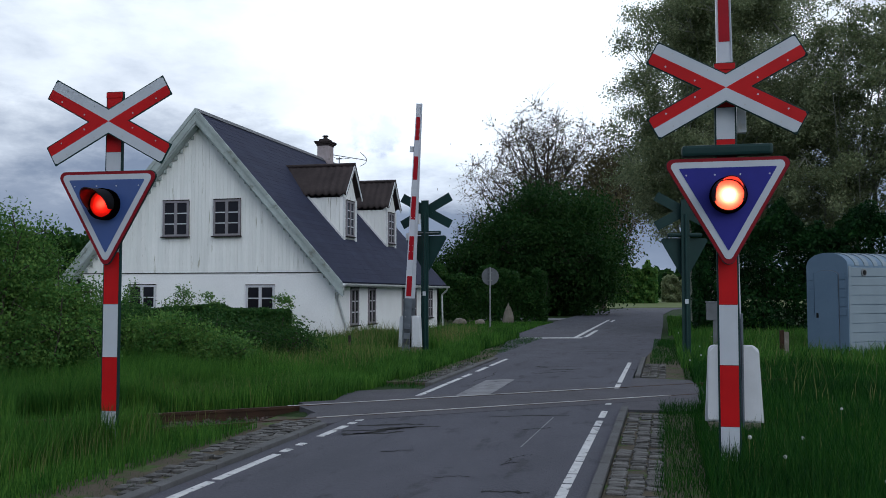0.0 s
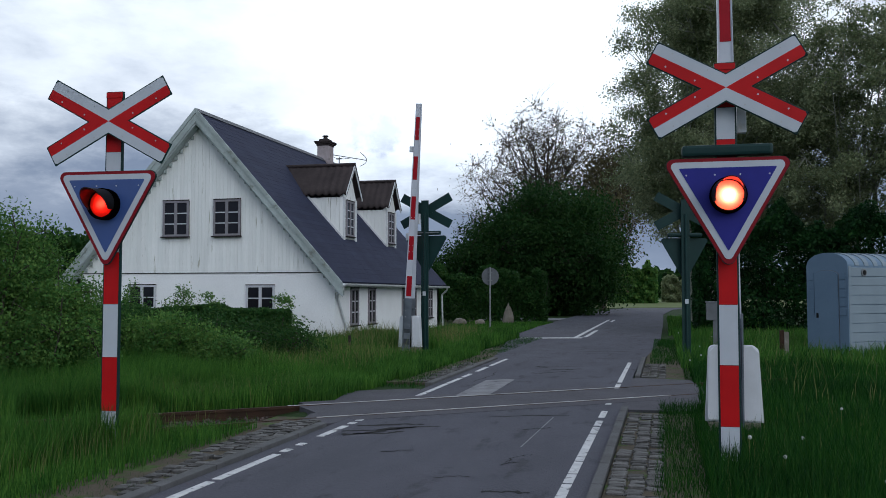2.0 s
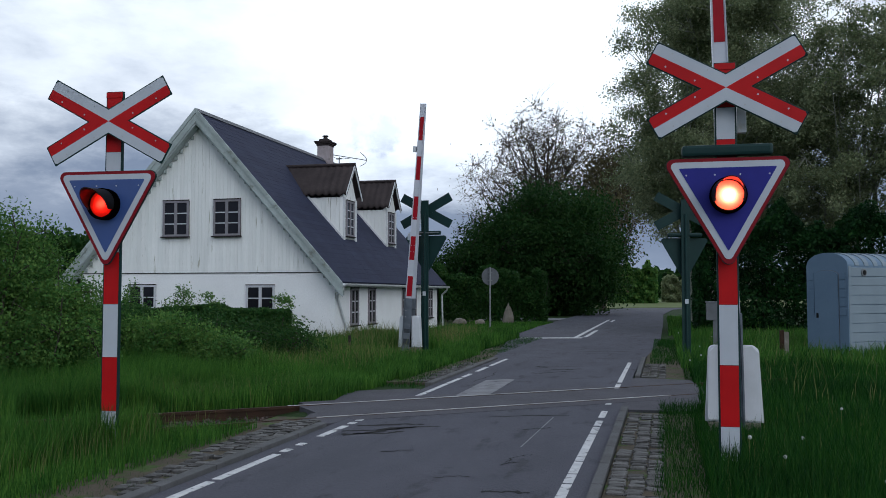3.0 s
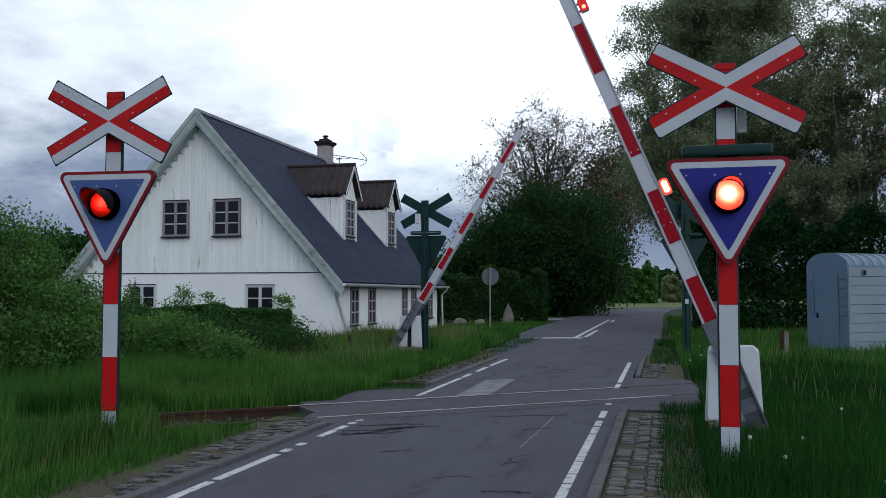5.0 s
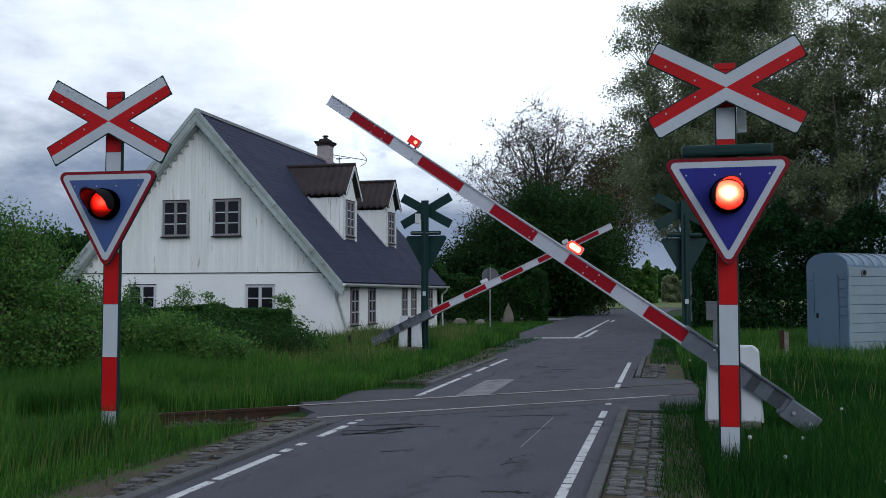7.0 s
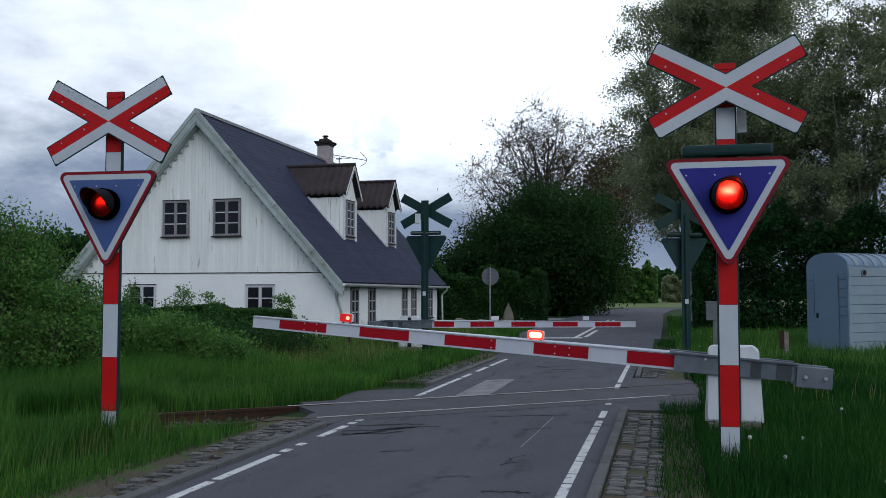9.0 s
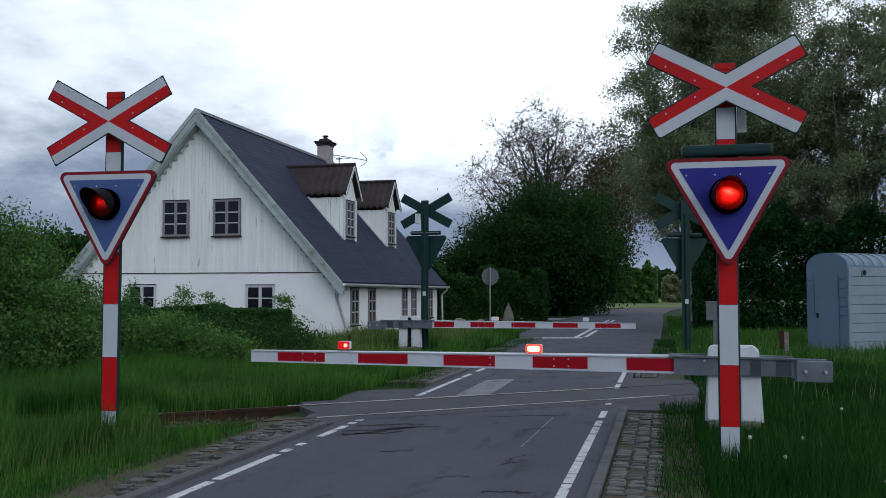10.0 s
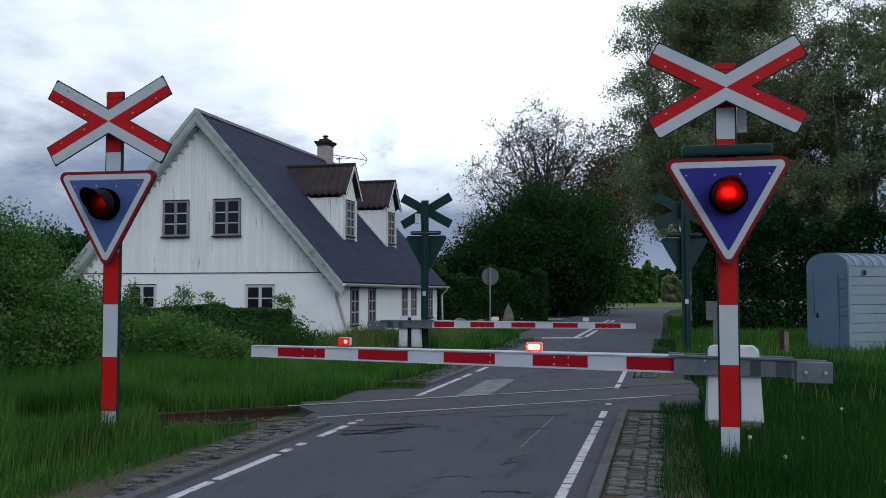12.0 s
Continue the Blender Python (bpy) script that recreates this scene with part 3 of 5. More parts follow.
    lamp = part("lamp_housing", disc_ring(bmesh.new(), 0.147, 0.176, -0.160, -0.0555, 36), M["soot"], s, "black lamp housing", pose(0, -F, board_at - 0.375))
    # visor: long above, drawn in towards its mouth
    hood = bmesh.new()
    rows = []
    for i in range(25):
        a = radians(-25 + 230 * i / 24)
        c, z = math.cos(a), math.sin(a)
        reach = 0.06 + 0.25 * max(0.0, 0.30 + 0.70 * z)
        rows.append([hood.verts.new(p) for p in ((0.152 * c, -0.158, 0.152 * z), (0.163 * c, -0.158, 0.163 * z), (0.138 * c, -0.160 - reach, 0.150 * z), (0.130 * c, -0.160 - reach, 0.142 * z))])
    for a, b in zip(rows, rows[1:]):
        for j in range(4):
            hood.faces.new((a[j], b[j], b[(j + 1) % 4], a[(j + 1) % 4]))
    hood.faces.new(rows[0])
    hood.faces.new(rows[-1][::-1])
    part("hood", hood, M["black"], lamp, "black visor")
    part("can_back", tube(bmesh.new(), (0, -0.0575, 0), (0, -0.056, 0), 0.1465, seg=28), M["soot"], lamp)
    lens = bmesh.new()
    prev = None
    for j in range(6):
        r = 0.146 * (1 - j / 5 * 0.999)
        y = -0.138 - 0.022 * (1 - (r / 0.146) ** 2)
        ring = [lens.verts.new((r * math.cos(k * math.pi / 14), y, r * math.sin(k * math.pi / 14))) for k in range(28)]
        if prev:
            for k in range(28):
                lens.faces.new((prev[k], prev[(k + 1) % 28], ring[(k + 1) % 28], ring[k]))
        prev = ring
    part("lens", lens, M["lens"], lamp, "red lamp lens")
    # unseen sleeve, added to keep the ball's sideways light off the lens
    part("shade_sleeve", disc_ring(bmesh.new(), 0.032, 0.036, -0.112, -0.058, 28), M["soot"], lamp)
    return s, lamp


def lamp_unit(lamp, lights):
    """The light source behind the lens: a ball that turns about its own axle, with a bright cap, a glowing flank that fades, and a dark side."""
    bm = bmesh.new()
    bmesh.ops.create_icosphere(bm, subdivisions=4, radius=0.030)
    u = part("lamp_ball", bm, M["reflector"], lamp, "turning lamp ball", pose(0, -0.090, 0))
    me = u.data
    for light in lights:
        me.materials.append(light)
    for p in me.polygons:
        turn = math.degrees(math.atan2(-p.center.z, -p.center.y)) % 360
        if p.normal.y < -0.80:
            p.material_index = 1
        elif 70 < turn <= 190:
            p.material_index = 2 if turn < 120 else 3 if turn < 160 else 4
    return u


LIT = [M["filament"]] + [glow_mat("lamp_afterglow", (1.0, 0.06, 0.02), e) for e in (42.0, 8.0, 1.2)]
LIT_ASIDE = [M["filament_weak"]] + [glow_mat("lamp_afterglow_aside", (1.0, 0.04, 0.02), e) for e in (2.5, 0.6, 0.15)]
sign_r, lamp_r = crossing_sign(pose(0.60, 9.30, 0.03, 0, 0, 1.0), "red and white crossing saltire over a blue triangular lamp board")
sign_l, lamp_l = crossing_sign(pose(-6.075, 8.95, 0.02, 0, 0.1, 3.5), "red and white crossing saltire and lamp board, sky sheen put into its blue, in tall grass", False, 3.612, 3.043, "sign_blue_sheen", (3.28,))
part("junction_box", bx(0.115, 0.205, 0.06, 0.15, 3.27, 3.57, 0.01), M["housing"], sign_r, "small white box")
ball_r, ball_l = lamp_unit(lamp_r, LIT), lamp_unit(lamp_l, LIT_ASIDE)
sign_fl, _l = crossing_sign(pose(-6.92, 25.75, 0.20, 0, 0, 178) @ Matrix.Scale(1.07, 4), "dark green back of a crossing saltire and lamp board")
sign_fr, _r = crossing_sign(pose(0.50, 23.6, 0.10, 0, 0, 192), "dark green back of a crossing saltire beside the trees")
part("junction_box", bx(0.11, 0.24, 0.07, 0.18, 3.32, 3.60, 0.01), M["housing"], sign_fl, "small white box")
for sg, bar in ((sign_fl, "sign_back"), (sign_fr, "green_steel")):
    for bz in (3.06,):
        part("bracket_bar", bx(-0.42, 0.42, 0.042, 0.062, bz, bz + 0.03), M[bar], sg)
    part("sticker", bx(-0.045, 0.045, 0.084, 0.088, 1.33, 1.45), M["sign_white"], sg, "small white label")


# ---- barriers ----
def barrier(m, label, dx=0.0, wx=0.0):
    b = thing("level_crossing_barrier", m, label, "barrier", "level crossing barriers")
    # housing: two tapered white cheeks with a dark slot between them
    for sx in (-1, 1):
        hb = bmesh.new()
        y0, y1 = -0.14, 0.14
        top = [(0.215 * sx + 0.075 * sx * math.cos(a), 0.965 + 0.075 * math.sin(a)) for a in np.linspace(0.0, math.pi / 2, 7)]
        pts = [(0.06 * sx, 0.13), (0.335 * sx, 0.13)] + top + [(0.055 * sx, 1.04)]
        prism(hb, pts, "y", y0, y1)
        bmesh.ops.bevel(hb, geom=[e for e in hb.edges if abs(e.verts[0].co.y - e.verts[1].co.y) < 0.01], offset=0.025, segments=3, affect="EDGES", clamp_overlap=True)
        for f in hb.faces:
            f.smooth = len(f.verts) < 5 and f.calc_area() < 0.05
        part("housing_cheek", hb, M["housing"], b, "white tapered housing")
    part("housing_core", bx(-0.07, 0.07, -0.11, 0.11, 0.10, 0.99, 0.02), M["black"], b, "dark slot")
    part("foot", bx(-0.30, 0.30, -0.15, 0.15, -0.2, 0.125, 0.01), M["concrete"], b, "concrete footing")
    part("axle", tube(bmesh.new(), (0, -0.24, 0.76), (0, 0.24, 0.76), 0.05, seg=16), M["galv"], b)
    # boom: a box beam along +x from the axle, deep at the root and slim at the tip
    def hull(x0, y0, lo0, hi0, x1, y1, lo1, hi1, yb0=None, yb1=None):
        bm = bmesh.new()
        vs = [bm.verts.new(p) for p in ((x0, -y0, lo0), (x0, y0 if yb0 is None else yb0, lo0), (x0, y0 if yb0 is None else yb0, hi0), (x0, -y0, hi0), (x1, -y1, lo1), (x1, y1 if yb1 is None else yb1, lo1), (x1, y1 if yb1 is None else yb1, hi1), (x1, -y1, hi1))]
        for f in ((0, 1, 2, 3), (7, 6, 5, 4), (0, 4, 5, 1), (1, 5, 6, 2), (2, 6, 7, 3), (3, 7, 4, 0)):
            bm.faces.new([vs[i] for i in f])
        return bm
    X0, X1 = 0.58, 6.35 + dx

    def yy(x):
        return 0.165 - 0.125 * (x - X0) / (X1 - X0)

    def hh(x):
        return 0.078 - (x - X0) * 0.0036
    boom = part("boom", hull(X0, yy(X0), -0.090, 0.090, X1, yy(X1), -0.068, 0.068), M["boom_white"], b, "white aluminium boom with red bands", pose(0, 0, 0.76))
    part("top_flange", hull(X0, yy(X0) + 0.018, 0.091, 0.106, X1, yy(X1) + 0.016, 0.069, 0.080), M["boom_white"], boom)
    part("bottom_flange", hull(X0, yy(X0) + 0.015, -0.104, -0.091, X1, yy(X1) + 0.013, -0.078, -0.069), M["boom_white"], boom)
    for a, e in ((0.68, 1.265), (1.74, 2.43), (2.92, 3.60), (4.09, 4.78), (5.26, 5.95)):
        a, e = a + dx, e + dx
        for sy in (-1, 1):
            q = [(a, yy(a) + 0.001), (a, yy(a) + 0.005), (e, yy(e) + 0.005), (e, yy(e) + 0.001)]
            bm = bmesh.new()
            lo = [bm.verts.new((x, sy * y, -hh(x))) for x, y in q]
            hi = [bm.verts.new((x, sy * y, hh(x))) for x, y in q]
            bm.faces.new(lo), bm.faces.new(hi)
            for i in range(4):
                bm.faces.new((lo[i], lo[(i + 1) % 4], hi[(i + 1) % 4], hi[i]))
            part("red_band", bm, M["boom_red"], boom)
    for x in (1.98, 2.16, 2.98, 3.66, 3.83, 4.88, 5.40, 5.58):
        x += dx
        for z in (-0.045, 0.045):
            part("rivet", tube(bmesh.new(), (x, -yy(x) - 0.009, z), (x, yy(x) + 0.009, z), 0.011, seg=8), M["bolt"], boom)
    # galvanised fork round the housing with the counterweights behind
    for sy in (-1, 1):
        y = 0.185 * sy
        arm = part("fork_arm", prism(bmesh.new(), [(-0.80 - wx, -0.105), (0.70, -0.118), (0.70, 0.095), (-0.80 - wx, 0.085)], "y", y - 0.016, y + 0.016), M["galv"], boom, "galvanised steel fork")
        part("fork_lip", prism(bmesh.new(), [(-0.68 - wx, 0.087), (0.76, 0.100), (0.76, 0.122), (-0.68 - wx, 0.108)], "y", y - 0.045, y + 0.045), M["galv"], arm)
        part("side_weight", bx(-1.06 - wx, -0.66 - wx, y - 0.05, y + 0.05, -0.165, 0.08, 0.01), M["galv"], boom, "grey counterweight block")
        # flat plates on the arm; the slots' shade is put into their dark colour
        part("weight_slot", bx(-0.64, -0.47, y + (0.017 if sy > 0 else -0.022), y + (0.022 if sy > 0 else -0.017), -0.10, 0.075), M["slot"], arm)
        part("weight_slot", bx(-0.30, -0.18, y + (0.017 if sy > 0 else -0.022), y + (0.022 if sy > 0 else -0.017), -0.10, 0.075), M["slot"], arm)
        for x in (-0.98 - wx, -0.76 - wx):
            part("bolt", tube(bmesh.new(), (x, y - 0.075, -0.04), (x, y + 0.075, -0.04), 0.022, seg=8), M["bolt"], boom)
        for x in (0.16, 0.34):
            part("bolt", tube(bmesh.new(), (x, y - 0.022, 0.06), (x, y + 0.022, 0.06), 0.016, seg=8), M["bolt"], arm)
    part("root_block", bx(0.40, 0.70, -0.168, 0.168, -0.11, 0.095, 0.006), M["galv"], boom, "galvanised boom root")
    for x, w, lab in ((5.00 + dx, 0.085, "dim"), (2.42 + dx, 0.105, "bright")):
        y = yy(x) - 0.03
        body = part("boom_lamp", bx(x - w, x + w, y - 0.09, y + 0.0, 0.140, 0.250, 0.02), M["housing"], boom, "small warning lamp on the boom", pose(0, 0, -0.03))
        zc = 0.195
        if lab == "dim":
            part("lamp_face", bx(x - w + 0.002, x + w - 0.002, y + 0.001, y + 0.012, 0.142, 0.248, 0.004), M["boom_glow_weak"], body, "dim red face")
            part("lamp_light", tube(bmesh.new(), (x - 0.03, y + 0.0125, zc), (x - 0.03, y + 0.020, zc), 0.026, seg=14), M["boom_core_weak"], body)
        else:
            part("lamp_face", prism(bmesh.new(), rounded([(x - w, 0.138), (x + w, 0.138), (x + w, 0.252), (x - w, 0.252)], 0.045), "y", y + 0.001, y + 0.018), M["boom_glow"], body, "glowing red lens")
            part("lamp_light", prism(bmesh.new(), rounded([(x - w + 0.025, 0.158), (x + w - 0.025, 0.158), (x + w - 0.025, 0.232), (x - w + 0.025, 0.232)], 0.03), "y", y + 0.0185, y + 0.024), M["boom_core"], body)
        for sx in (-1, 1):
            part("lamp_foot", bx(x + sx * w * 0.6 - 0.012, x + sx * w * 0.6 + 0.012, y - 0.06, y - 0.035, 0.10, 0.142), M["steel_grey"], body)
    return b, boom


bar_n, boom_n = barrier(pose(0.787, 11.5, 0.025, 0, 0, 180), "red and white barrier boom with a white housing in the grass", 0.0, 0.03)
bar_f, boom_f = barrier(pose(-7.24, 25.3, 0.0), "red and white barrier boom beside the white house", 0.08, 0.18)


# ---- house ----
HX0, HX1, HY0, HY1 = -21.65, -11.37, 30.0, 45.0
RX, RZ, EZ = -16.70, 8.45, 2.10
SLOPE = (RZ - EZ) / (-11.02 - RX)


def roof_z(x):
    return RZ - abs(x - RX) * SLOPE


def window_unit(parent, m, w, h, cols, rows, sill=True, sash="frame_grey"):
    """A casement window: grey frame, pale glazing bars, dark panes; local x along the wall, -y outwards."""
    wd = part("window", bx(-w / 2, w / 2, 0.02, 0.06, 0, h), M["sill"], parent, "grey casement window with small panes", m)
    t = 0.075
    for a, b, c, d in ((-w / 2, -w / 2 + t, 0, h), (w / 2 - t, w / 2, 0, h), (-w / 2 + t, w / 2 - t, 0, t), (-w / 2 + t, w / 2 - t, h - t, h), (-0.055, 0.055, t, h - t)):
        part("frame", bx(a, b, -0.03, 0.018, c, d, 0.006), M[sash], wd)
    pw = w / 2 - t - 0.055
    for k in range(cols):
        x0 = -w / 2 + t + k * (pw + 0.11)
        for r in range(rows):
            z0, z1 = t + (h - 2 * t) * r / rows, t + (h - 2 * t) * (r + 1) / rows
            part("pane", bx(x0, x0 + pw, 0.008, 0.016, z0 + 0.018, z1 - 0.018), M["pane"], wd)
            if r:
                part("glazing_bar", bx(x0 + 0.002, x0 + pw - 0.002, -0.016, 0.012, z0 - 0.02, z0 + 0.02), M["muntin"], wd)
    if sill:
        part("sill", bx(-w / 2 - 0.05, w / 2 + 0.05, -0.09, 0.02, -0.05, -0.002, 0.006), M["sill"], wd)
    # dark strip over the window: the lintel's shade, put in as colour
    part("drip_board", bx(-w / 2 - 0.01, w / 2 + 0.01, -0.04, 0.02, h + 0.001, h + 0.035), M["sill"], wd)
    return wd


def house():
    h = thing("house", pose(0, 0, 0), "whitewashed farmhouse with a steep dark roof and two dormers", "house")
    T = 0.3
    # gable, masonry part with openings for the windows
    part("gable_wall", prism(bmesh.new(), [(HX0, -0.2), (HX1, -0.2), (HX1, 2.44), (HX0, 2.44)], "y", HY0, HY0 + T), M["limewash"], h, "whitewashed masonry wall")
    part("gable_core", prism(bmesh.new(), [(HX0 + 0.1, 2.44), (HX1 - 0.1, 2.44), (RX, roof_z(RX) - 0.28)], "y", HY0 + 0.048, HY0 + T), M["board"], h)
    bw = 0.147
    n = int((HX1 - HX0) / bw)
    for i in range(n):
        a = HX0 + 0.02 + i * bw
        b = a + bw - 0.004
        za, zb = roof_z(a) - 0.24, roof_z(b) - 0.24
        if min(za, zb) < 2.50:
            if max(za, zb) < 2.52:
                continue
            za, zb = max(za, 2.50), max(zb, 2.50)
        pts = [(a, 2.455), (b, 2.455), (b, zb)] + ([(RX, roof_z(RX) - 0.24)] if a < RX < b else []) + [(a, za)]
        part("board", prism(bmesh.new(), pts, "y", HY0 + 0.028, HY0 + 0.047), M["board"], h)
    part("floor_trim", bx(HX0, HX1, HY0 - 0.03, HY0 + 0.05, 2.425, 2.452), M["sill"], h, "dark drip board")
    part("side_wall", bx(HX1 - T, HX1, HY0 + T, HY1, -0.2, 2.12), M["limewash"], h, "whitewashed side wall")
    part("back_wall", bx(HX0, HX0 + T, HY0 + T, HY1, -0.2, 2.12), M["limewash"], h)
    part("far_gable", prism(bmesh.new(), [(HX0, -0.2), (HX1, -0.2), (HX1, 2.2), (RX, 8.1), (HX0, 2.2)], "y", HY1 - T, HY1), M["limewash"], h)
    # roof: overlapping courses on both slopes
    ex = -11.02
    L = math.hypot(ex - RX, RZ - EZ)
    ang = math.atan2(RZ - EZ, ex - RX)
    ncr = 34
    for side in (1, -1):
        roof = part("roof_slope", prism(bmesh.new(), [(0, -0.16), (L, -0.16), (L, 0.0), (0, 0.0)], "y", HY0 - 0.35, HY1 + 0.3), M["slate"], h, "dark blue-grey roof slope")
        roof.matrix_basis = Matrix.Translation((RX, 0, RZ)) @ Matrix.Diagonal((side, 1, 1, 1)) @ pose(0, 0, 0, 0, math.degrees(ang), 0)
        for k in range(ncr):
            a, b = L * k / ncr, L * (k + 1) / ncr + (0.05 if k < ncr - 1 else 0.0)
            seg = 4 if side == 1 else 1
            for j in range(seg):
                y0 = HY0 - 0.34 + (HY1 - HY0 + 0.63) * j / seg
                y1 = HY0 - 0.34 + (HY1 - HY0 + 0.63) * (j + 1) / seg - 0.006
                part("slate_course", prism(bmesh.new(), [(a, 0.002), (b, 0.004), (b, 0.012), (a, 0.008)], "y", y0, y1), M["slate"], roof)
    part("ridge_cap", prism(bmesh.new(), [(RX - 0.17, RZ - 0.12), (RX, RZ + 0.06), (RX + 0.17, RZ - 0.12), (RX, RZ + 0.0)], "y", HY0 - 0.36, HY1 + 0.31), M["lead"], h, "grey ridge capping")
    # bargeboards, weathered, two boards deep on each verge
    for sx in (1, -1):
        ux, uz = math.cos(ang) * sx, -math.sin(ang)
        for lo, hi, y0, y1 in ((-0.30, -0.08, HY0 - 0.40, HY0 - 0.37), (-0.09, 0.04, HY0 - 0.43, HY0 - 0.36)):
            p = [(RX, RZ + lo / math.cos(ang)), (RX + ux * (L + 0.12), RZ + uz * (L + 0.12) + lo / math.cos(ang)), (RX + ux * (L + 0.12), RZ + uz * (L + 0.12) + hi / math.cos(ang)), (RX, RZ + hi / math.cos(ang))]
            part("bargeboard", prism(bmesh.new(), p, "y", y0, y1), M["barge"], h, "weathered pale bargeboard")
        soff = [(RX, RZ - 0.36 / math.cos(ang)), (RX + ux * L, RZ + uz * L - 0.36 / math.cos(ang) + 0.06), (RX + ux * L, RZ + uz * L - 0.26 / math.cos(ang) + 0.06), (RX, RZ - 0.26 / math.cos(ang))]
        part("soffit", prism(bmesh.new(), soff, "y", HY0 - 0.36, HY0 + 0.01), M["barge"], h)
        for k in range(24):
            d = 0.5 + k * 0.33
            cx, czz = RX + ux * d, RZ + uz * d - 0.34 / math.cos(ang)
            part("dentil", bx(cx - 0.05, cx + 0.05, HY0 - 0.06, HY0 + 0.015, czz - 0.16, czz - 0.02), M["barge"], h)
    # gable windows
    for x, z, w, hh, rows in ((-17.66, 3.80, 1.06, 1.33, 3), (-15.58, 3.80, 1.08, 1.33, 3), (-19.02, 0.70, 1.15, 1.30, 3), (-14.22, 0.66, 1.12, 1.32, 3)):
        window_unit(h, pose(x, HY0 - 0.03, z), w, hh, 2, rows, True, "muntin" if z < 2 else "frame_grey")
    for y, w in ((32.03, 0.85), (34.08, 0.87), (38.70, 0.78), (40.20, 0.80), (43.2, 0.8)):
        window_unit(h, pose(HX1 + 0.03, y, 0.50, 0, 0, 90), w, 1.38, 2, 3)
    part("corner_pipe", tube(bmesh.new(), (HX0 - 0.06, HY0 - 0.06, -0.1), (HX0 - 0.06, HY0 - 0.06, 2.1), 0.06, seg=10), M["sill"], h, "dark downpipe")
    # gutter, rafters' feet, downpipes
    g = bmesh.new()
    gp = [(-10.92 + 0.09 * math.cos(a), 2.04 + 0.09 * math.sin(a)) for a in np.linspace(math.pi, 2 * math.pi, 9)]
    gp += [(-10.92 + 0.076 * math.cos(a), 2.04 + 0.076 * math.sin(a)) for a in np.linspace(2 * math.pi, math.pi, 9)]
    prism(g, gp, "y", HY0 - 0.3, HY1 + 0.3)
    part("gutter", g, M["gutter"], h, "white half-round gutter")
    for k in range(46):
        y = HY0 + 0.05 + k * 0.325
        part("rafter_foot", bx(-11.36, -11.06, y, y + 0.09, 1.93, 2.05), M["gutter"], h)
    for y, end in ((HY0 - 0.22, 31.4), (HY1 + 0.2, HY1 + 0.6)):
        pp = bmesh.new()
        pts = [(-10.98, y, 1.99), (-10.98, y + 0.02, 1.85), (-11.30, y + 0.25, 1.62), (-11.30, end, -0.05)]
        for a, b in zip(pts, pts[1:]):
            tube(pp, a, b, 0.042, seg=10)
        part("downpipe", pp, M["gutter"], h, "white downpipe")
    # chimney: pale rendered shaft with a stepped head, a dark cap and a pot
    cx, cy = RX, 42.6
    ch = part("chimney", bx(cx - 0.30, cx + 0.30, cy - 0.36, cy + 0.36, 7.6, 9.22, 0.01), M["render"], h, "pale rendered chimney with a dark stepped head")
    for z0, z1, g in ((9.14, 9.221, 0.035), (9.221, 9.30, 0.09), (9.30, 9.36, 0.14)):
        part("chimney_course", bx(cx - 0.30 - g, cx + 0.30 + g, cy - 0.36 - g, cy + 0.36 + g, z0, z1, 0.012), M["dormer_tile"], ch)
    part("chimney_hood", bx(cx - 0.24, cx + 0.24, cy - 0.28, cy + 0.28, 9.361, 9.50, 0.03), M["dormer_tile"], ch)
    part("chimney_pot", tube(bmesh.new(), (cx, cy, 9.50), (cx, cy, 9.66), 0.13, 0.09, seg=14), M["dormer_tile"], ch)
    part("pot_cover", tube(bmesh.new(), (cx, cy, 9.661), (cx, cy, 9.70), 0.17, 0.12, seg=14), M["dormer_tile"], ch)
    part("flashing", bx(cx - 0.34, cx + 0.34, cy - 0.40, cy + 0.40, 7.9, 8.14), M["lead"], ch)
    # aerial: a long thin boom with a bowed reflector at one end
    am = part("aerial_mast", tube(bmesh.new(), (RX, 44.6, 8.3), (RX, 44.6, 8.92), 0.03, seg=8), M["steel_grey"], h, "roof aerial")
    part("aerial_boom", tube(bmesh.new(), (RX - 0.55, 43.6, 8.98), (RX + 0.85, 46.6, 8.98), 0.022, seg=6), M["steel_grey"], am)
    part("aerial_dipole", bx(RX - 0.16, RX + 0.16, 44.55, 44.65, 8.78, 8.83), M["steel_grey"], am)
    for sx in (-1, 1):
        part("aerial_brace", tube(bmesh.new(), (RX + sx * 0.02, 44.6, 8.78), (RX + sx * 0.45, 44.6 + sx * 0.9, 8.97), 0.014, seg=5), M["steel_grey"], am)
    for k in range(7):
        f = k / 6
        part("aerial_rod", tube(bmesh.new(), (RX - 0.5 + 1.2 * f, 43.7 + 2.6 * f, 8.94), (RX - 0.5 + 1.2 * f, 43.7 + 2.6 * f, 9.03), 0.012, seg=5), M["steel_grey"], am)
    for sz in (-1, 1):
        prev = (RX + 0.85, 46.6, 8.98)
        for k in range(1, 5):
            nxt = (RX + 0.85 - 0.035 * k * k * 0.4, 46.6 - 0.075 * k * k * 0.4, 8.98 + sz * 0.095 * k)
            part("aerial_reflector", tube(bmesh.new(), prev, nxt, 0.018, seg=5), M["steel_grey"], am)
            prev = nxt
    # dormers
    for y0, y1 in ((34.12, 35.75), (39.85, 41.45)):
        fx = -12.62
        ez, pz = 5.58, 6.98
        ym = (y0 + y1) / 2
        bxk = RX + (RZ - ez) / SLOPE
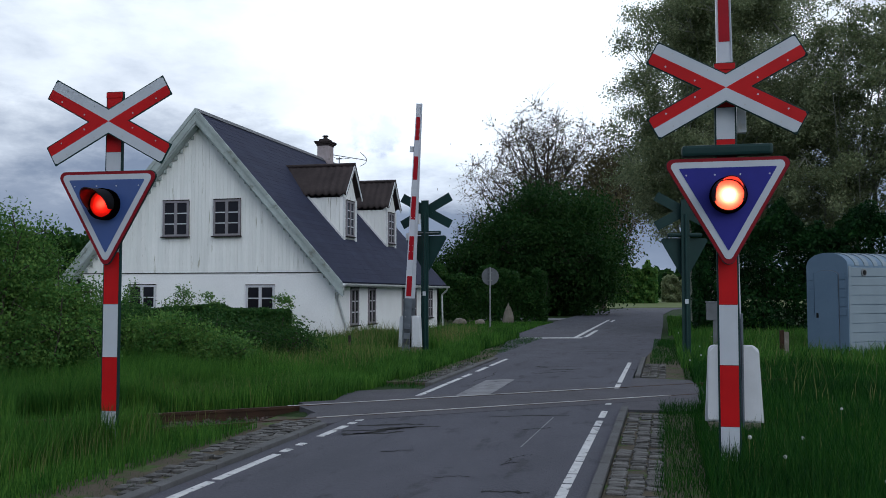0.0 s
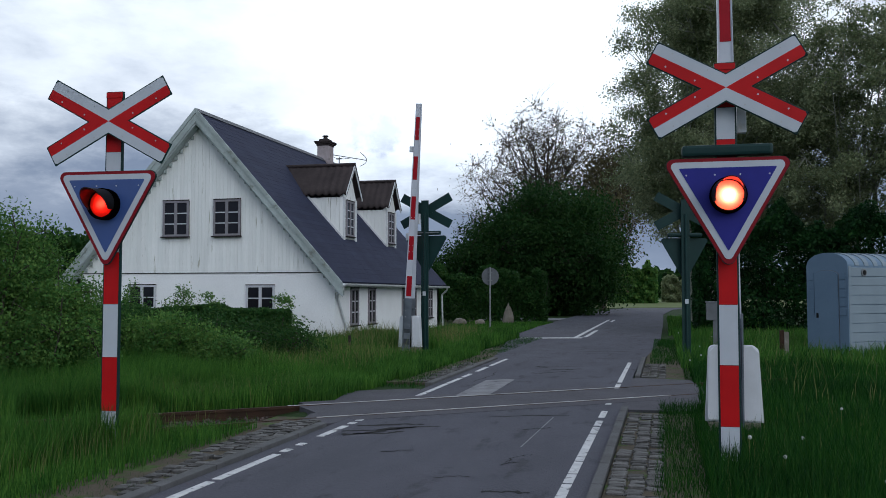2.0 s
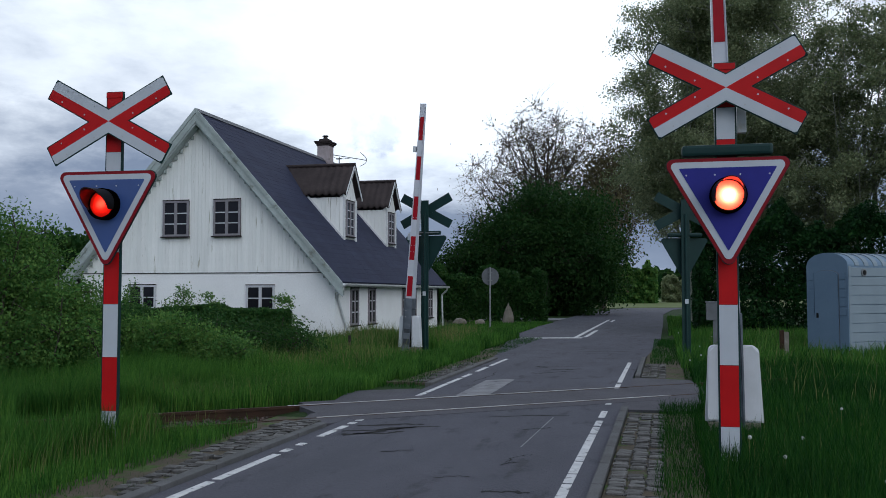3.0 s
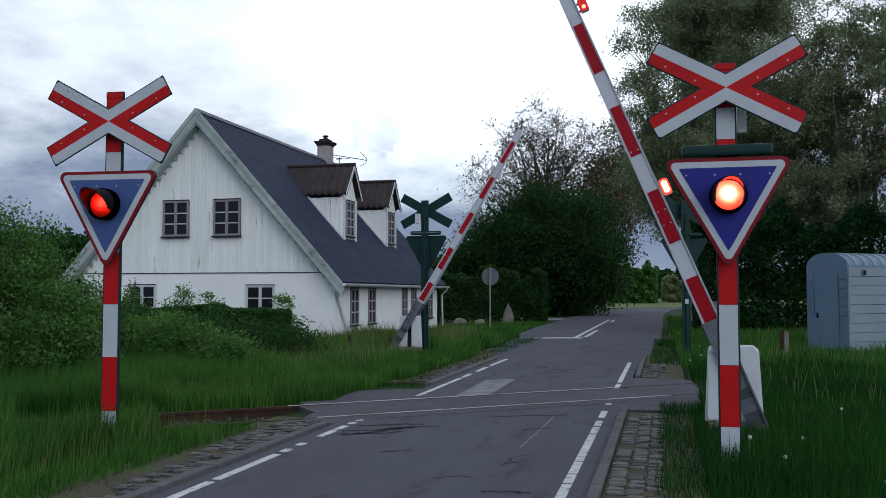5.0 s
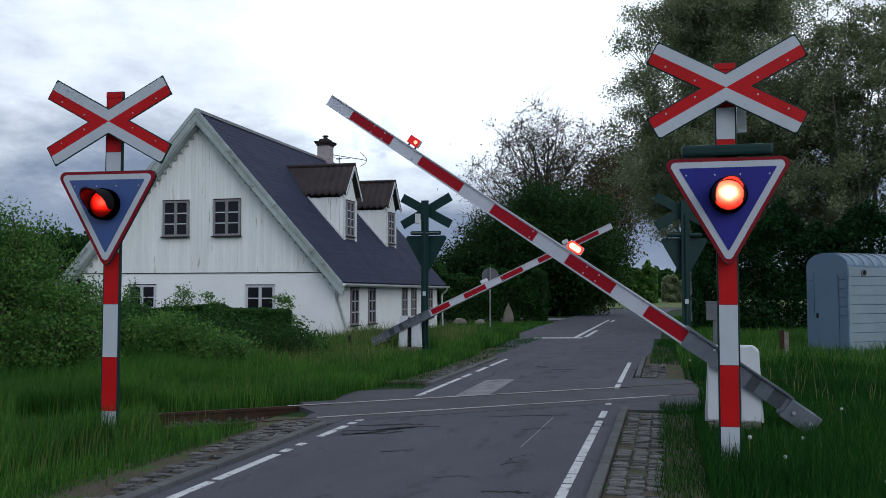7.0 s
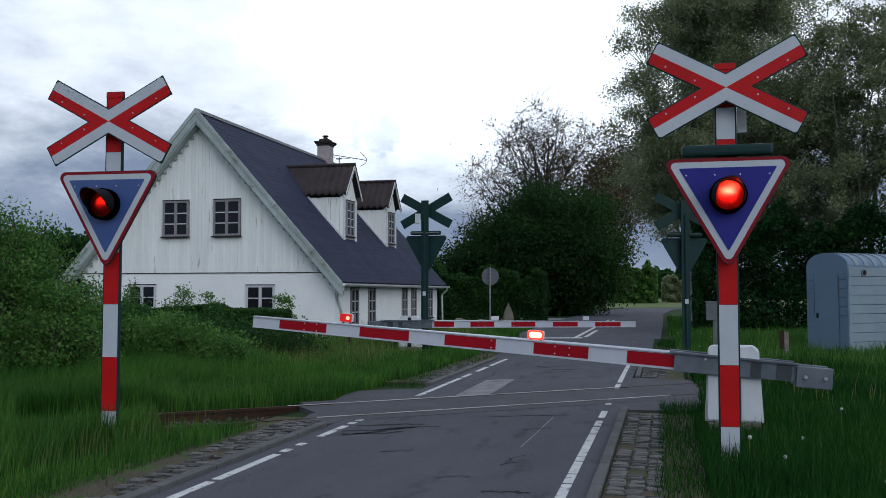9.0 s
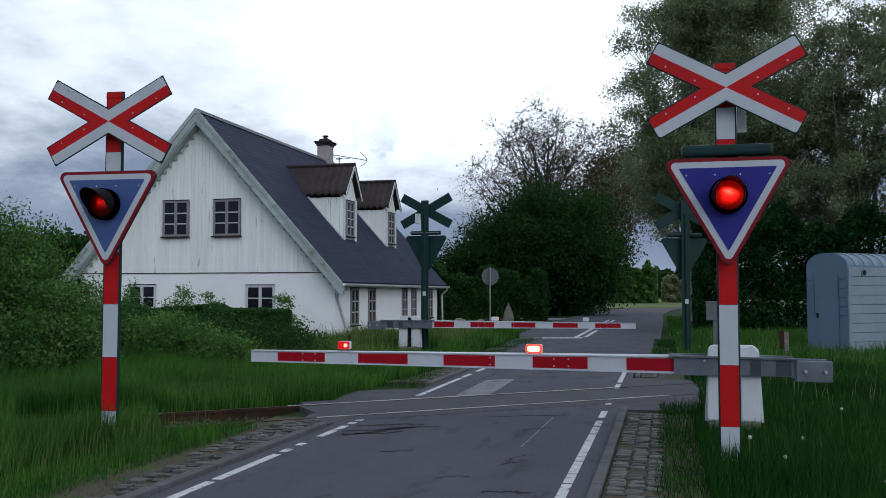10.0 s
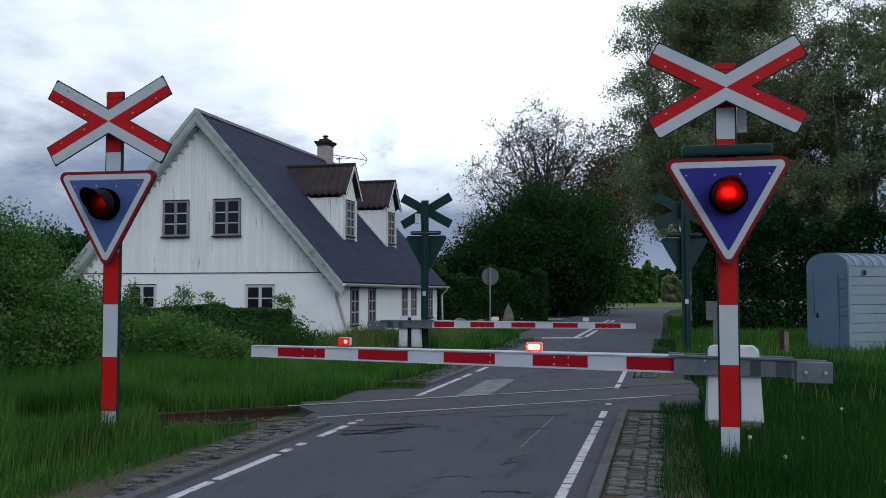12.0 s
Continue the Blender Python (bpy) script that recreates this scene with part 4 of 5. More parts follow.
        d = part("dormer", prism(bmesh.new(), [(y0, roof_z(fx) - 0.1), (y1, roof_z(fx) - 0.1), (y1, ez), (ym, pz - 0.15), (y0, ez)], "x", fx - 0.12, fx), M["board"], h, "white boarded dormer with a dark tiled roof")
        for yy, s in ((y0, 1), (y1 - 0.06, 1)):
            nbd = 7
            for k in range(nbd):
                xa = bxk + (fx - 0.12 - bxk) * k / nbd
                xb = bxk + (fx - 0.12 - bxk) * (k + 1) / nbd - 0.012
                part("cheek_board", prism(bmesh.new(), [(xa, roof_z(xa) - 0.05), (xb, roof_z(xb) - 0.05), (xb, ez), (xa, ez)], "y", yy, yy + 0.06), M["board"], d)
            part("cheek_flashing", prism(bmesh.new(), [(bxk, roof_z(bxk) + 0.0), (fx, roof_z(fx) + 0.0), (fx, roof_z(fx) + 0.11), (bxk, roof_z(bxk) + 0.11)], "y", yy - 0.035, yy + 0.095), M["gutter"], d)
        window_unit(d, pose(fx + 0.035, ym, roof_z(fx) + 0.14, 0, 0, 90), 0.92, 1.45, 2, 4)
        for yy in (y0 + 0.02, y1 - 0.22):
            part("corner_post", bx(fx - 0.02, fx + 0.05, yy, yy + 0.20, roof_z(fx) - 0.06, ez), M["gutter"], d)
        # tiled roof with waves along the eaves
        for sy in (1, -1):
            ye = ym + sy * ((y1 - y0) / 2 + 0.16)
            ze = ez + 0.12
            nu, nv = 44, 8
            vs, fs = [], []
            for i in range(nu + 1):
                for j in range(nv + 1):
                    f = j / nv
                    xr = RX + (RZ - pz) / SLOPE - 0.2
                    xe = RX + (RZ - ze) / SLOPE - 0.3
                    xs = xr + (xe - xr) * f
                    xx = xs + (fx + 0.24 - xs) * i / nu
                    wv = 0.045 * math.sin((xx - fx) * 2 * math.pi / 0.30)
                    step = 0.035 * ((f * 4) % 1.0)
                    vs.append((xx, ym + (ye - ym) * f, pz + (ze - pz) * f + wv + step))
            for i in range(nu):
                for j in range(nv):
                    a = i * (nv + 1) + j
                    fs.append((a, a + 1, a + nv + 2, a + nv + 1))
            ob = raw("dormer_roof", vs, fs, M["dormer_tile"], d)
            md = ob.modifiers.new("thick", "SOLIDIFY")
            md.thickness, md.offset = 0.07, -1
            fb = [(ym, pz - 0.16), (ye, ze - 0.14), (ye, ze + 0.02), (ym, pz + 0.02)]
            part("dormer_bargeboard", prism(bmesh.new(), fb, "x", fx + 0.20, fx + 0.235), M["gutter"], d)
        part("dormer_ridge", tube(bmesh.new(), (RX + (RZ - pz) / SLOPE - 0.2, ym, pz + 0.03), (fx + 0.25, ym, pz + 0.03), 0.07, seg=8), M["dormer_tile"], d)
    return h


house()


# ---- plants ----
def tubes_np(p0, p1, r0, r1, seg=4):
    """Many tapered tubes at once: vertices and quads."""
    p0, p1 = np.asarray(p0, float), np.asarray(p1, float)
    n = len(p0)
    d = p1 - p0
    d /= np.maximum(np.linalg.norm(d, axis=1, keepdims=True), 1e-6)
    ref = np.where(np.abs(d[:, 2:3]) < 0.9, [[0, 0, 1.0]], [[1.0, 0, 0]])
    u = np.cross(d, ref)
    u /= np.linalg.norm(u, axis=1, keepdims=True)
    v = np.cross(d, u)
    a = np.arange(seg) * 2 * np.pi / seg
    ring = u[:, None] * np.cos(a)[None, :, None] + v[:, None] * np.sin(a)[None, :, None]
    verts = np.concatenate([p0[:, None] + ring * np.asarray(r0)[:, None, None], p1[:, None] + ring * np.asarray(r1)[:, None, None]], 1)
    k = np.arange(seg)
    q = np.stack([k, (k + 1) % seg, (k + 1) % seg + seg, k + seg], 1)
    faces = (np.arange(n) * 2 * seg)[:, None, None] + q[None]
    return verts.reshape(-1, 3), faces.reshape(-1, 4)


def leaves_np(c, size, rng, flat=0.0):
    """A pointed leaf of random turn at each centre."""
    n = len(c)
    d = rng.normal(size=(n, 3))
    d[:, 2] -= flat
    d /= np.linalg.norm(d, axis=1, keepdims=True)
    e = np.cross(d, rng.normal(size=(n, 3)))
    e /= np.linalg.norm(e, axis=1, keepdims=True)
    s = size * rng.uniform(0.6, 1.35, (n, 1))
    v = np.stack([c - d * s, c + e * s * 0.55, c + d * s, c - e * s * 0.55], 1)
    return v.reshape(-1, 3), np.arange(4 * n).reshape(-1, 4)


def crown_points(lobes, n, rng, hollow=0.55):
    """Places within a union of lobes, thicker towards their skins."""
    lobes = np.array(lobes, float)
    vol = lobes[:, 3] * lobes[:, 4] * lobes[:, 5]
    k = rng.choice(len(lobes), n, p=vol / vol.sum())
    d = rng.normal(size=(n, 3))
    d /= np.linalg.norm(d, axis=1, keepdims=True)
    r = rng.uniform(hollow ** 3, 1, (n, 1)) ** (1 / 3)
    r *= 1 + 0.16 * np.sin(5 * d[:, :1] + 7 * d[:, 1:2] + k[:, None]) + 0.10 * np.sin(11 * d[:, 2:] + 3 * k[:, None])
    return lobes[k, :3] + d * r * lobes[k, 3:6]


def tree(name, x, y, h, lobes, clusters, per, leaf, spread, trunk_r, bark, leaves, label, seed, limbs=40, twigs=0, fork=0.3, category="tree", stems=1):
    rng = np.random.default_rng(seed)
    t = thing(name, pose(x, y, -0.05), label, category)
    c = crown_points(lobes, clusters, rng)
    c[:, 2] = np.maximum(c[:, 2], 0.15)
    P0, P1, A, B = [], [], [], []

    def seg(a, b, ra, rb):
        P0.append(a), P1.append(b), A.append(ra), B.append(rb)
    starts = [np.array([0.0, 0.0, 0.0]) + (rng.normal(size=3) * [0.5, 0.5, 0] if stems > 1 else 0) for _ in range(stems)]
    spine = []
    for s0 in starts:
        p = s0
        lean = rng.normal(size=3) * [0.05, 0.05, 0] * (1.2 if stems > 1 else 1)
        steps = 9
        for i in range(steps):
            q = p + np.array([0, 0, h * (0.7 if stems > 1 else 0.8) / steps]) + lean * h / steps + rng.normal(size=3) * [0.12, 0.12, 0] * h / 20
            r0, r1 = trunk_r * (1 - i / steps) ** 0.8, trunk_r * max(0.08, 1 - (i + 1) / steps) ** 0.8
            seg(p, q, r0, r1)
            spine.append((p, q, r0))
            p = q
    ends = [(q, 0.03) for _, q, _ in spine]
    sel = rng.choice(len(c), min(limbs, len(c)), replace=False)
    for i in sel:
        tgt = c[i]
        best = [s for s in spine if s[1][2] < tgt[2] * 0.92 and s[1][2] > fork * h * 0.4] or spine[:2]
        p, q, r = best[rng.integers(max(0, len(best) - 4), len(best))]
        a = p + (q - p) * rng.random()
        m1 = a + (tgt - a) * 0.35 + np.array([0, 0, -0.05 * h * rng.random()]) + rng.normal(size=3) * 0.04 * h * 0.3
        m2 = a + (tgt - a) * 0.7 + rng.normal(size=3) * 0.04 * h * 0.3
        rr = r * 0.45
        for u, v, ra, rb in ((a, m1, rr, rr * 0.7), (m1, m2, rr * 0.7, rr * 0.4), (m2, tgt, rr * 0.4, rr * 0.15)):
            seg(u, v, ra, rb)
        ends += [(m1, rr * 0.4), (m2, rr * 0.3), (tgt, rr * 0.2)]
    E = np.array([e for e, _ in ends])
    for i in range(len(c)):
        dd = np.linalg.norm(E - c[i], axis=1)
        j = int(dd.argmin())
        if dd[j] > 0.05:
            seg(E[j], c[i], min(0.04, trunk_r * 0.12), 0.012)
        for _ in range(twigs):
            e = c[i] + rng.normal(size=3) * spread * 0.9 + [0, 0, spread * 0.3]
            seg(c[i], e, 0.018 * h / 20, 0.006 * h / 20)
            for _ in range(2):
                seg(c[i] + (e - c[i]) * rng.uniform(.3, .8), e + rng.normal(size=3) * spread * 0.5, 0.010 * h / 20, 0.004 * h / 20)
    v, f = tubes_np(P0, P1, A, B, 6)
    tagged(raw("trunk", v, f, bark, t), "trunk and limbs", kind="stuff" if stems > 1 else "")
    if per:
        base = np.repeat(c, per, 0)
        off = rng.normal(size=base.shape) * spread * np.array([1, 1, 0.8])
        lv, lf = leaves_np(base + off, leaf, rng, 0.3)
        lv[:, 2] = np.maximum(lv[:, 2], 0.06)
        tagged(raw("crown", lv, lf, leaves, t), "many small leaves")
    return t


def hedge(name, x0, x1, y0, y1, h, n, leaf, material, label, seed, lumps=0.12, parent_label="hedge"):
    rng = np.random.default_rng(seed)
    t = thing(name, pose(0, 0, 0), label, parent_label)
    # leaves crowd towards the faces of a clipped, uneven body
    u = rng.uniform(0, 1, (n, 3))
    face = rng.integers(0, 4, n)
    u[face == 0, 1] *= 0.12
    u[face == 1, 2] = 1 - u[face == 1, 2] * 0.12
    u[face == 2, 0] = np.where(rng.random((face == 2).sum()) < .5, u[face == 2, 0] * 0.03, 1 - u[face == 2, 0] * 0.03)
    p = np.stack([x0 + u[:, 0] * (x1 - x0), y0 + u[:, 1] * (y1 - y0), u[:, 2] * h], 1)
    wob = np.sin(p[:, 0] * 1.7) * 0.5 + np.sin(p[:, 0] * 4.1 + 1) * 0.3 + np.sin(p[:, 0] * 9.3 + 2) * 0.2
    p[:, 2] *= 1 + lumps * wob
    p[:, 1] += lumps * np.sin(p[:, 0] * 2.3 + p[:, 2] * 3) * 0.8
    p[:, 2] += 0.04
    v, f = leaves_np(p, leaf, rng)
    tagged(raw("foliage", v, f, material, t), "dense leaves")
    k = int((x1 - x0) * 3)
    bx0 = rng.uniform(x0 + .1, x1 - .1, k)
    b0 = np.stack([bx0, np.full(k, (y0 + y1) / 2), np.full(k, -0.05)], 1)
    b1 = b0 + np.stack([rng.normal(size=k) * .2, rng.normal(size=k) * .15, np.full(k, h * 0.85)], 1)
    v, f = tubes_np(b0, b1, np.full(k, .03), np.full(k, .01), 5)
    tagged(raw("stem", v, f, M["bark"], t), kind="stuff")
    return t


# dark rounded tree beyond the house, and the hedge that runs to it
tree("thorn_tree", -10.4, 72, 10.3, [(-1.0, 0, 4.2, 6.0, 5, 4.0), (1.5, 0, 6.6, 4.6, 4, 3.6), (3.8, -1, 4.2, 3.6, 4, 3.4), (-4.5, 0, 3.0, 3.0, 4, 2.8), (2.6, -1, 1.7, 4.2, 3, 1.6), (-2.5, -1, 1.6, 4.5, 3, 1.5)], 560, 255, 0.12, 0.75, 0.35, M["bark"], M["leaf_dark"], "dense dark green rounded tree beside the road", 11, fork=0.2)
tree("young_leaved_tree", -13.2, 95, 22.5, [(0, 0, 13, 7.0, 6, 7.5), (-3.5, 0, 10, 4.5, 5, 5.0), (3.5, 0, 12.5, 4.5, 5, 6.5), (0, 0, 16.5, 4.5, 4, 4.8)], 360, 16, 0.15, 0.9, 0.60, M["bark"], M["leaf_sparse"], "tall tree just coming into leaf, its twigs bare", 12, limbs=90, twigs=9)
tree("leafy_tree", -6.2, 92, 21, [(0, 0, 10, 3.4, 4, 6.5), (1.5, 0, 15, 2.6, 3, 4.5), (1.8, 0, 12, 3.0, 3, 5)], 260, 60, 0.14, 0.8, 0.35, M["bark"], M["leaf_sparse"], "tall brownish green tree with open crown", 13)
# silver-leaved trees at the verge
tree("silver_willow", 2.6, 49, 20, [(-1.2, 0, 11.5, 3.8, 4, 6.5), (1.8, 0, 13.5, 4.4, 4, 6.0), (0.8, 0, 6.5, 3.0, 4, 4.0), (3.4, 0, 8.0, 3.6, 4, 5.0), (0.5, 0, 17.5, 3.2, 3, 3.2), (-2.7, 0, 7.6, 2.2, 2.5, 3.2), (-2.7, 1, 8.2, 2.0, 2.5, 2.6)], 900, 390, 0.066, 0.36, 0.30, M["bark_pale"], M["leaf_willow"], "tall silvery green willow with many leaning stems", 14, stems=3)
tree("silver_willow", 9.0, 46, 17.5, [(0, 0, 10.5, 3.2, 3.5, 5.5), (-1.8, 0, 7.0, 2.6, 3, 3.8), (2.2, 0, 12.5, 2.8, 3, 4.4)], 300, 230, 0.072, 0.30, 0.20, M["bark_pale"], M["leaf_willow"], "slender silvery willow with pale trunk", 15, stems=4)
tree("silver_willow", 13.6, 44, 17.0, [(0, 0, 10.0, 3.2, 3.5, 6.0), (-1.8, 0, 6.5, 2.6, 3, 3.8), (2.0, 0, 13.0, 3, 3, 4.0)], 240, 230, 0.072, 0.30, 0.20, M["bark_pale"], M["leaf_willow"], "slender silvery willow with pale trunk", 16, stems=4)
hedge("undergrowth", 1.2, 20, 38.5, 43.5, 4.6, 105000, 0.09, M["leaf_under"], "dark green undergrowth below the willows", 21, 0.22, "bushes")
hedge("roadside_hedge", -17.5, -7.0, 53, 55, 2.9, 28000, 0.10, M["leaf_hedge"], "dark green roadside hedge behind the house", 22, 0.22)
hedge("garden_hedge", -19.5, -11.3, 24.6, 26.0, 1.2, 60000, 0.055, M["leaf_hedge"], "loosely clipped dark green garden hedge before the house", 23, 0.10)
# shrubs
tree("garden_shrub", -12.45, 14.8, 3.3, [(-0.3, 0, 2.1, 1.3, 1.3, 1.25), (0.8, 0, 1.30, 1.15, 1.2, 0.95), (-1.6, 0, 1.6, 1.2, 1.2, 1.2), (1.3, -0.3, 0.8, 1.2, 1, 0.75), (-0.6, -0.5, 0.8, 1.6, 1, 0.75)], 520, 170, 0.032, 0.17, 0.05, M["bark"], M["leaf_shrub"], "broad fresh green shrub in the long grass", 31, category="shrub", stems=5)
tree("garden_shrub", -10.7, 17.6, 1.5, [(0, 0, 0.65, 1.1, 0.9, 0.55), (1.2, 0.2, 0.45, 1.0, 0.8, 0.40)], 190, 110, 0.036, 0.16, 0.05, M["bark"], M["leaf_shrub"], "low fresh green shrub before the hedge", 38, category="shrub", stems=4)
tree("garden_shrub", -13.2, 20.6, 1.5, [(0, 0, 0.7, 1.7, 1.0, 0.60), (1.9, 0, 0.6, 1.5, 0.9, 0.5), (3.6, 0.6, 0.45, 1.2, 0.8, 0.4)], 260, 110, 0.04, 0.20, 0.05, M["bark"], M["leaf_hedge"], "dark green shrub beside the hedge", 32, category="shrub", stems=4)
for sx, sy, hh, sd in ((-17.7, 27.3, 2.1, 33), (-15.75, 27.2, 2.15, 34), (-14.7, 27.2, 1.75, 35), (-12.0, 26.9, 1.75, 36), (-18.6, 27.2, 2.3, 37)):
    tree("garden_shrub", sx, sy, hh, [(0, 0, hh * 0.72, 0.30, 0.3, hh * 0.26), (0.15, 0, hh * 0.42, 0.42, 0.3, hh * 0.3), (-0.3, 0, hh * 0.5, 0.3, 0.3, hh * 0.2)], 44, 46, 0.042, 0.11, 0.02, M["bark"], M["leaf_shrub"], "small loose shrub by the house wall", sd, limbs=12, category="shrub", stems=3)
# far hedges and trees
hedge("far_trees", -75, -36, 62, 70, 6.0, 26000, 0.30, M["leaf_dark"], "distant dark trees behind the garden", 41, 0.18, "trees")
hedge("far_bushes", -9.0, -1.5, 150, 156, 5.6, 8000, 0.42, M["leaf_shrub"], "distant light green bushes at the bend", 42, 0.25, "bushes")
hedge("far_bushes", 2.0, 3.6, 60, 64, 1.6, 5000, 0.12, M["leaf_dark"], "low dark bushes along the verge", 43, 0.2, "bushes")
hedge("far_woods", -200, 160, 330, 345, 9.0, 16000, 1.6, M["leaf_dark"], "distant woods along the horizon", 44, 0.2, "woods")
hedge("far_bushes", -0.5, 9.0, 165, 172, 4.2, 8000, 0.42, M["leaf_willow"], "distant pale bushes behind the field", 45, 0.25, "bushes")
field = tagged(part("field", strip(bmesh.new(), [(-14, 98), (-40, 240)], [(14, 118), (60, 240)], -0.02, 0.03), M["field"]), "pale green field beyond the bend", "field", kind="structure")


# ---- grass ----
def blades(name, regions, seed, material, label):
    rng = np.random.default_rng(seed)
    V, F, k = [], [], 0
    for x0, x1, y0, y1, n, h0, h1, w in regions:
        b = np.stack([rng.uniform(x0, x1, n), rng.uniform(y0, y1, n), np.full(n, -0.07)], 1)
        patch = 0.5 + 0.5 * np.sin(b[:, 0] * 1.9 + np.sin(b[:, 1] * 1.1)) * np.sin(b[:, 1] * 1.3 + 2)
        uv = (b[:, :2] - np.array([R0.x, R0.y])) @ np.array([[RU.x, RV.x], [RU.y, RV.y]])
        keep = ~((uv[:, 1] > -0.5) & (uv[:, 1] < GAUGE + 0.5) & (uv[:, 0] > -4.6) & (uv[:, 0] < 6.4)) & ((uv[:, 1] < -0.1) | (uv[:, 1] > GAUGE + 0.1) | (rng.random(n) < 0.25))
        keep &= ((b[:, 0] < 0.27 * b[:, 1] + 0.5) & (b[:, 0] > -0.90 * b[:, 1] - 0.6)) | (rng.random(n) < 0.2)
        b, patch = b[keep], patch[keep]
        n = len(b)
        near_foot = np.minimum(np.hypot(b[:, 0] + 7.24, b[:, 1] - 24.8), np.hypot(b[:, 0] + 6.9, b[:, 1] - 23.6))
        hgt = np.where(near_foot < 1.1, 0.3, 1.0) * (h0 + (h1 - h0) * np.clip(rng.normal(0.45, 0.22, n), 0, 1.2)) * (0.72 + 0.45 * patch)
        a = rng.uniform(0, 2 * np.pi, n)
        bend = hgt * rng.uniform(0.08, 0.45, n)
        d = np.stack([np.cos(a), np.sin(a), np.zeros(n)], 1)
        s = np.stack([-np.sin(a + .6), np.cos(a + .6), np.zeros(n)], 1) * w
        mid = b + d * (bend * 0.3)[:, None] + np.stack([0 * a, 0 * a, hgt * 0.6], 1)
        tip = b + d * bend[:, None] + np.stack([0 * a, 0 * a, hgt], 1)
        v = np.stack([b - s, b + s, mid + s * 0.8, mid - s * 0.8, tip], 1).reshape(-1, 3)
        i = np.arange(n)[:, None] * 5 + k
        F.append(np.concatenate([i + [0, 1, 2], i + [0, 2, 3], i + [3, 2, 4]], 0))
        V.append(v)
        k += len(v)
    return tagged(raw(name, np.concatenate(V), np.concatenate(F), material), label, "grass", kind="stuff")


# shade on this side is put into the darker blade colour
blades("tall_grass", [
    (0.35, 3.2, 4.5, 12, 60000, 0.10, 0.42, 0.0035), (0.5, 8, 12, 20, 46000, 0.15, 0.45, 0.005), (0.5, 8, 20, 22, 6000, 0.18, 0.5, 0.007)], 51, M["grass"], "long dark green grass round the signal posts, shade put into its colour")
# same grass in the brighter tone, where more light falls
blades("meadow_grass", [
    (0.3, 12, 21, 38, 36000, 0.2, 0.6, 0.010), (0.1, 6, 38, 62, 9000, 0.15, 0.5, 0.02),
    (-10.5, -5.9, 5.0, 12, 90000, 0.2, 0.62, 0.0045), (-5.9, -5.0, 5.0, 12, 9000, 0.08, 0.3, 0.004), (-13, -8, 9, 18, 50000, 0.25, 0.75, 0.0055), (-8, -5.2, 11, 18, 34000, 0.15, 0.45, 0.005),
    (-16, -5.0, 17, 24.5, 70000, 0.15, 0.50, 0.007), (-11, -5.4, 24.5, 34, 32000, 0.2, 0.62, 0.009),
    (-11, -6.3, 34, 52, 16000, 0.08, 0.25, 0.014)], 54, M["grass_lit"], "long fresh green grass beside the track and the house, light put into its colour")
blades("short_grass", [(-5.3, -4.45, 4, 12, 5200, 0.03, 0.12, 0.003), (-0.5, 0.5, 5, 14, 20000, 0.02, 0.09, 0.003), (-0.1, 0.5, 5, 14, 9000, 0.08, 0.25, 0.003), (-5.4, -4.5, 16, 34, 7000, 0.05, 0.2, 0.005), (-0.4, 0.6, 22, 34, 5000, 0.06, 0.25, 0.005), (-0.4, 0.5, 18.6, 22, 700, 0.03, 0.12, 0.004), (-10.5, -6.3, 30, 52, 12000, 0.05, 0.15, 0.012)], 52, M["grass"], "short trodden grass along the road edge")
blades("dry_stems", [(0.4, 5, 5, 13, 700, 0.25, 0.5, 0.0018), (-11, -5.4, 6, 14, 3000, 0.3, 0.65, 0.002), (-15, -6, 17, 27, 5200, 0.35, 0.8, 0.005), (-11, -6, 26, 32, 1500, 0.5, 0.95, 0.007), (1, 10, 14, 36, 1100, 0.35, 0.8, 0.006)], 53, M["grass_dry"], "pale dry grass stems among the green")
for x0, x1, y0, y1 in ((-5.25, -4.37, 3, 11.6), (-0.54, 0.35, 3.5, 13.2), (-5.3, -4.4, 16.6, 30), (-0.5, 0.35, 17.5, 30)):
    tagged(part("soil_strip", strip(bmesh.new(), [(x0, y0), (x0, (y0 + y1) / 2), (x0, y1)], [(x1, y0), (x1, (y0 + y1) / 2), (x1, y1)], -0.2, -0.002), M["soil"]), "bare brown soil strip with sparse grass", "verge", kind="structure")


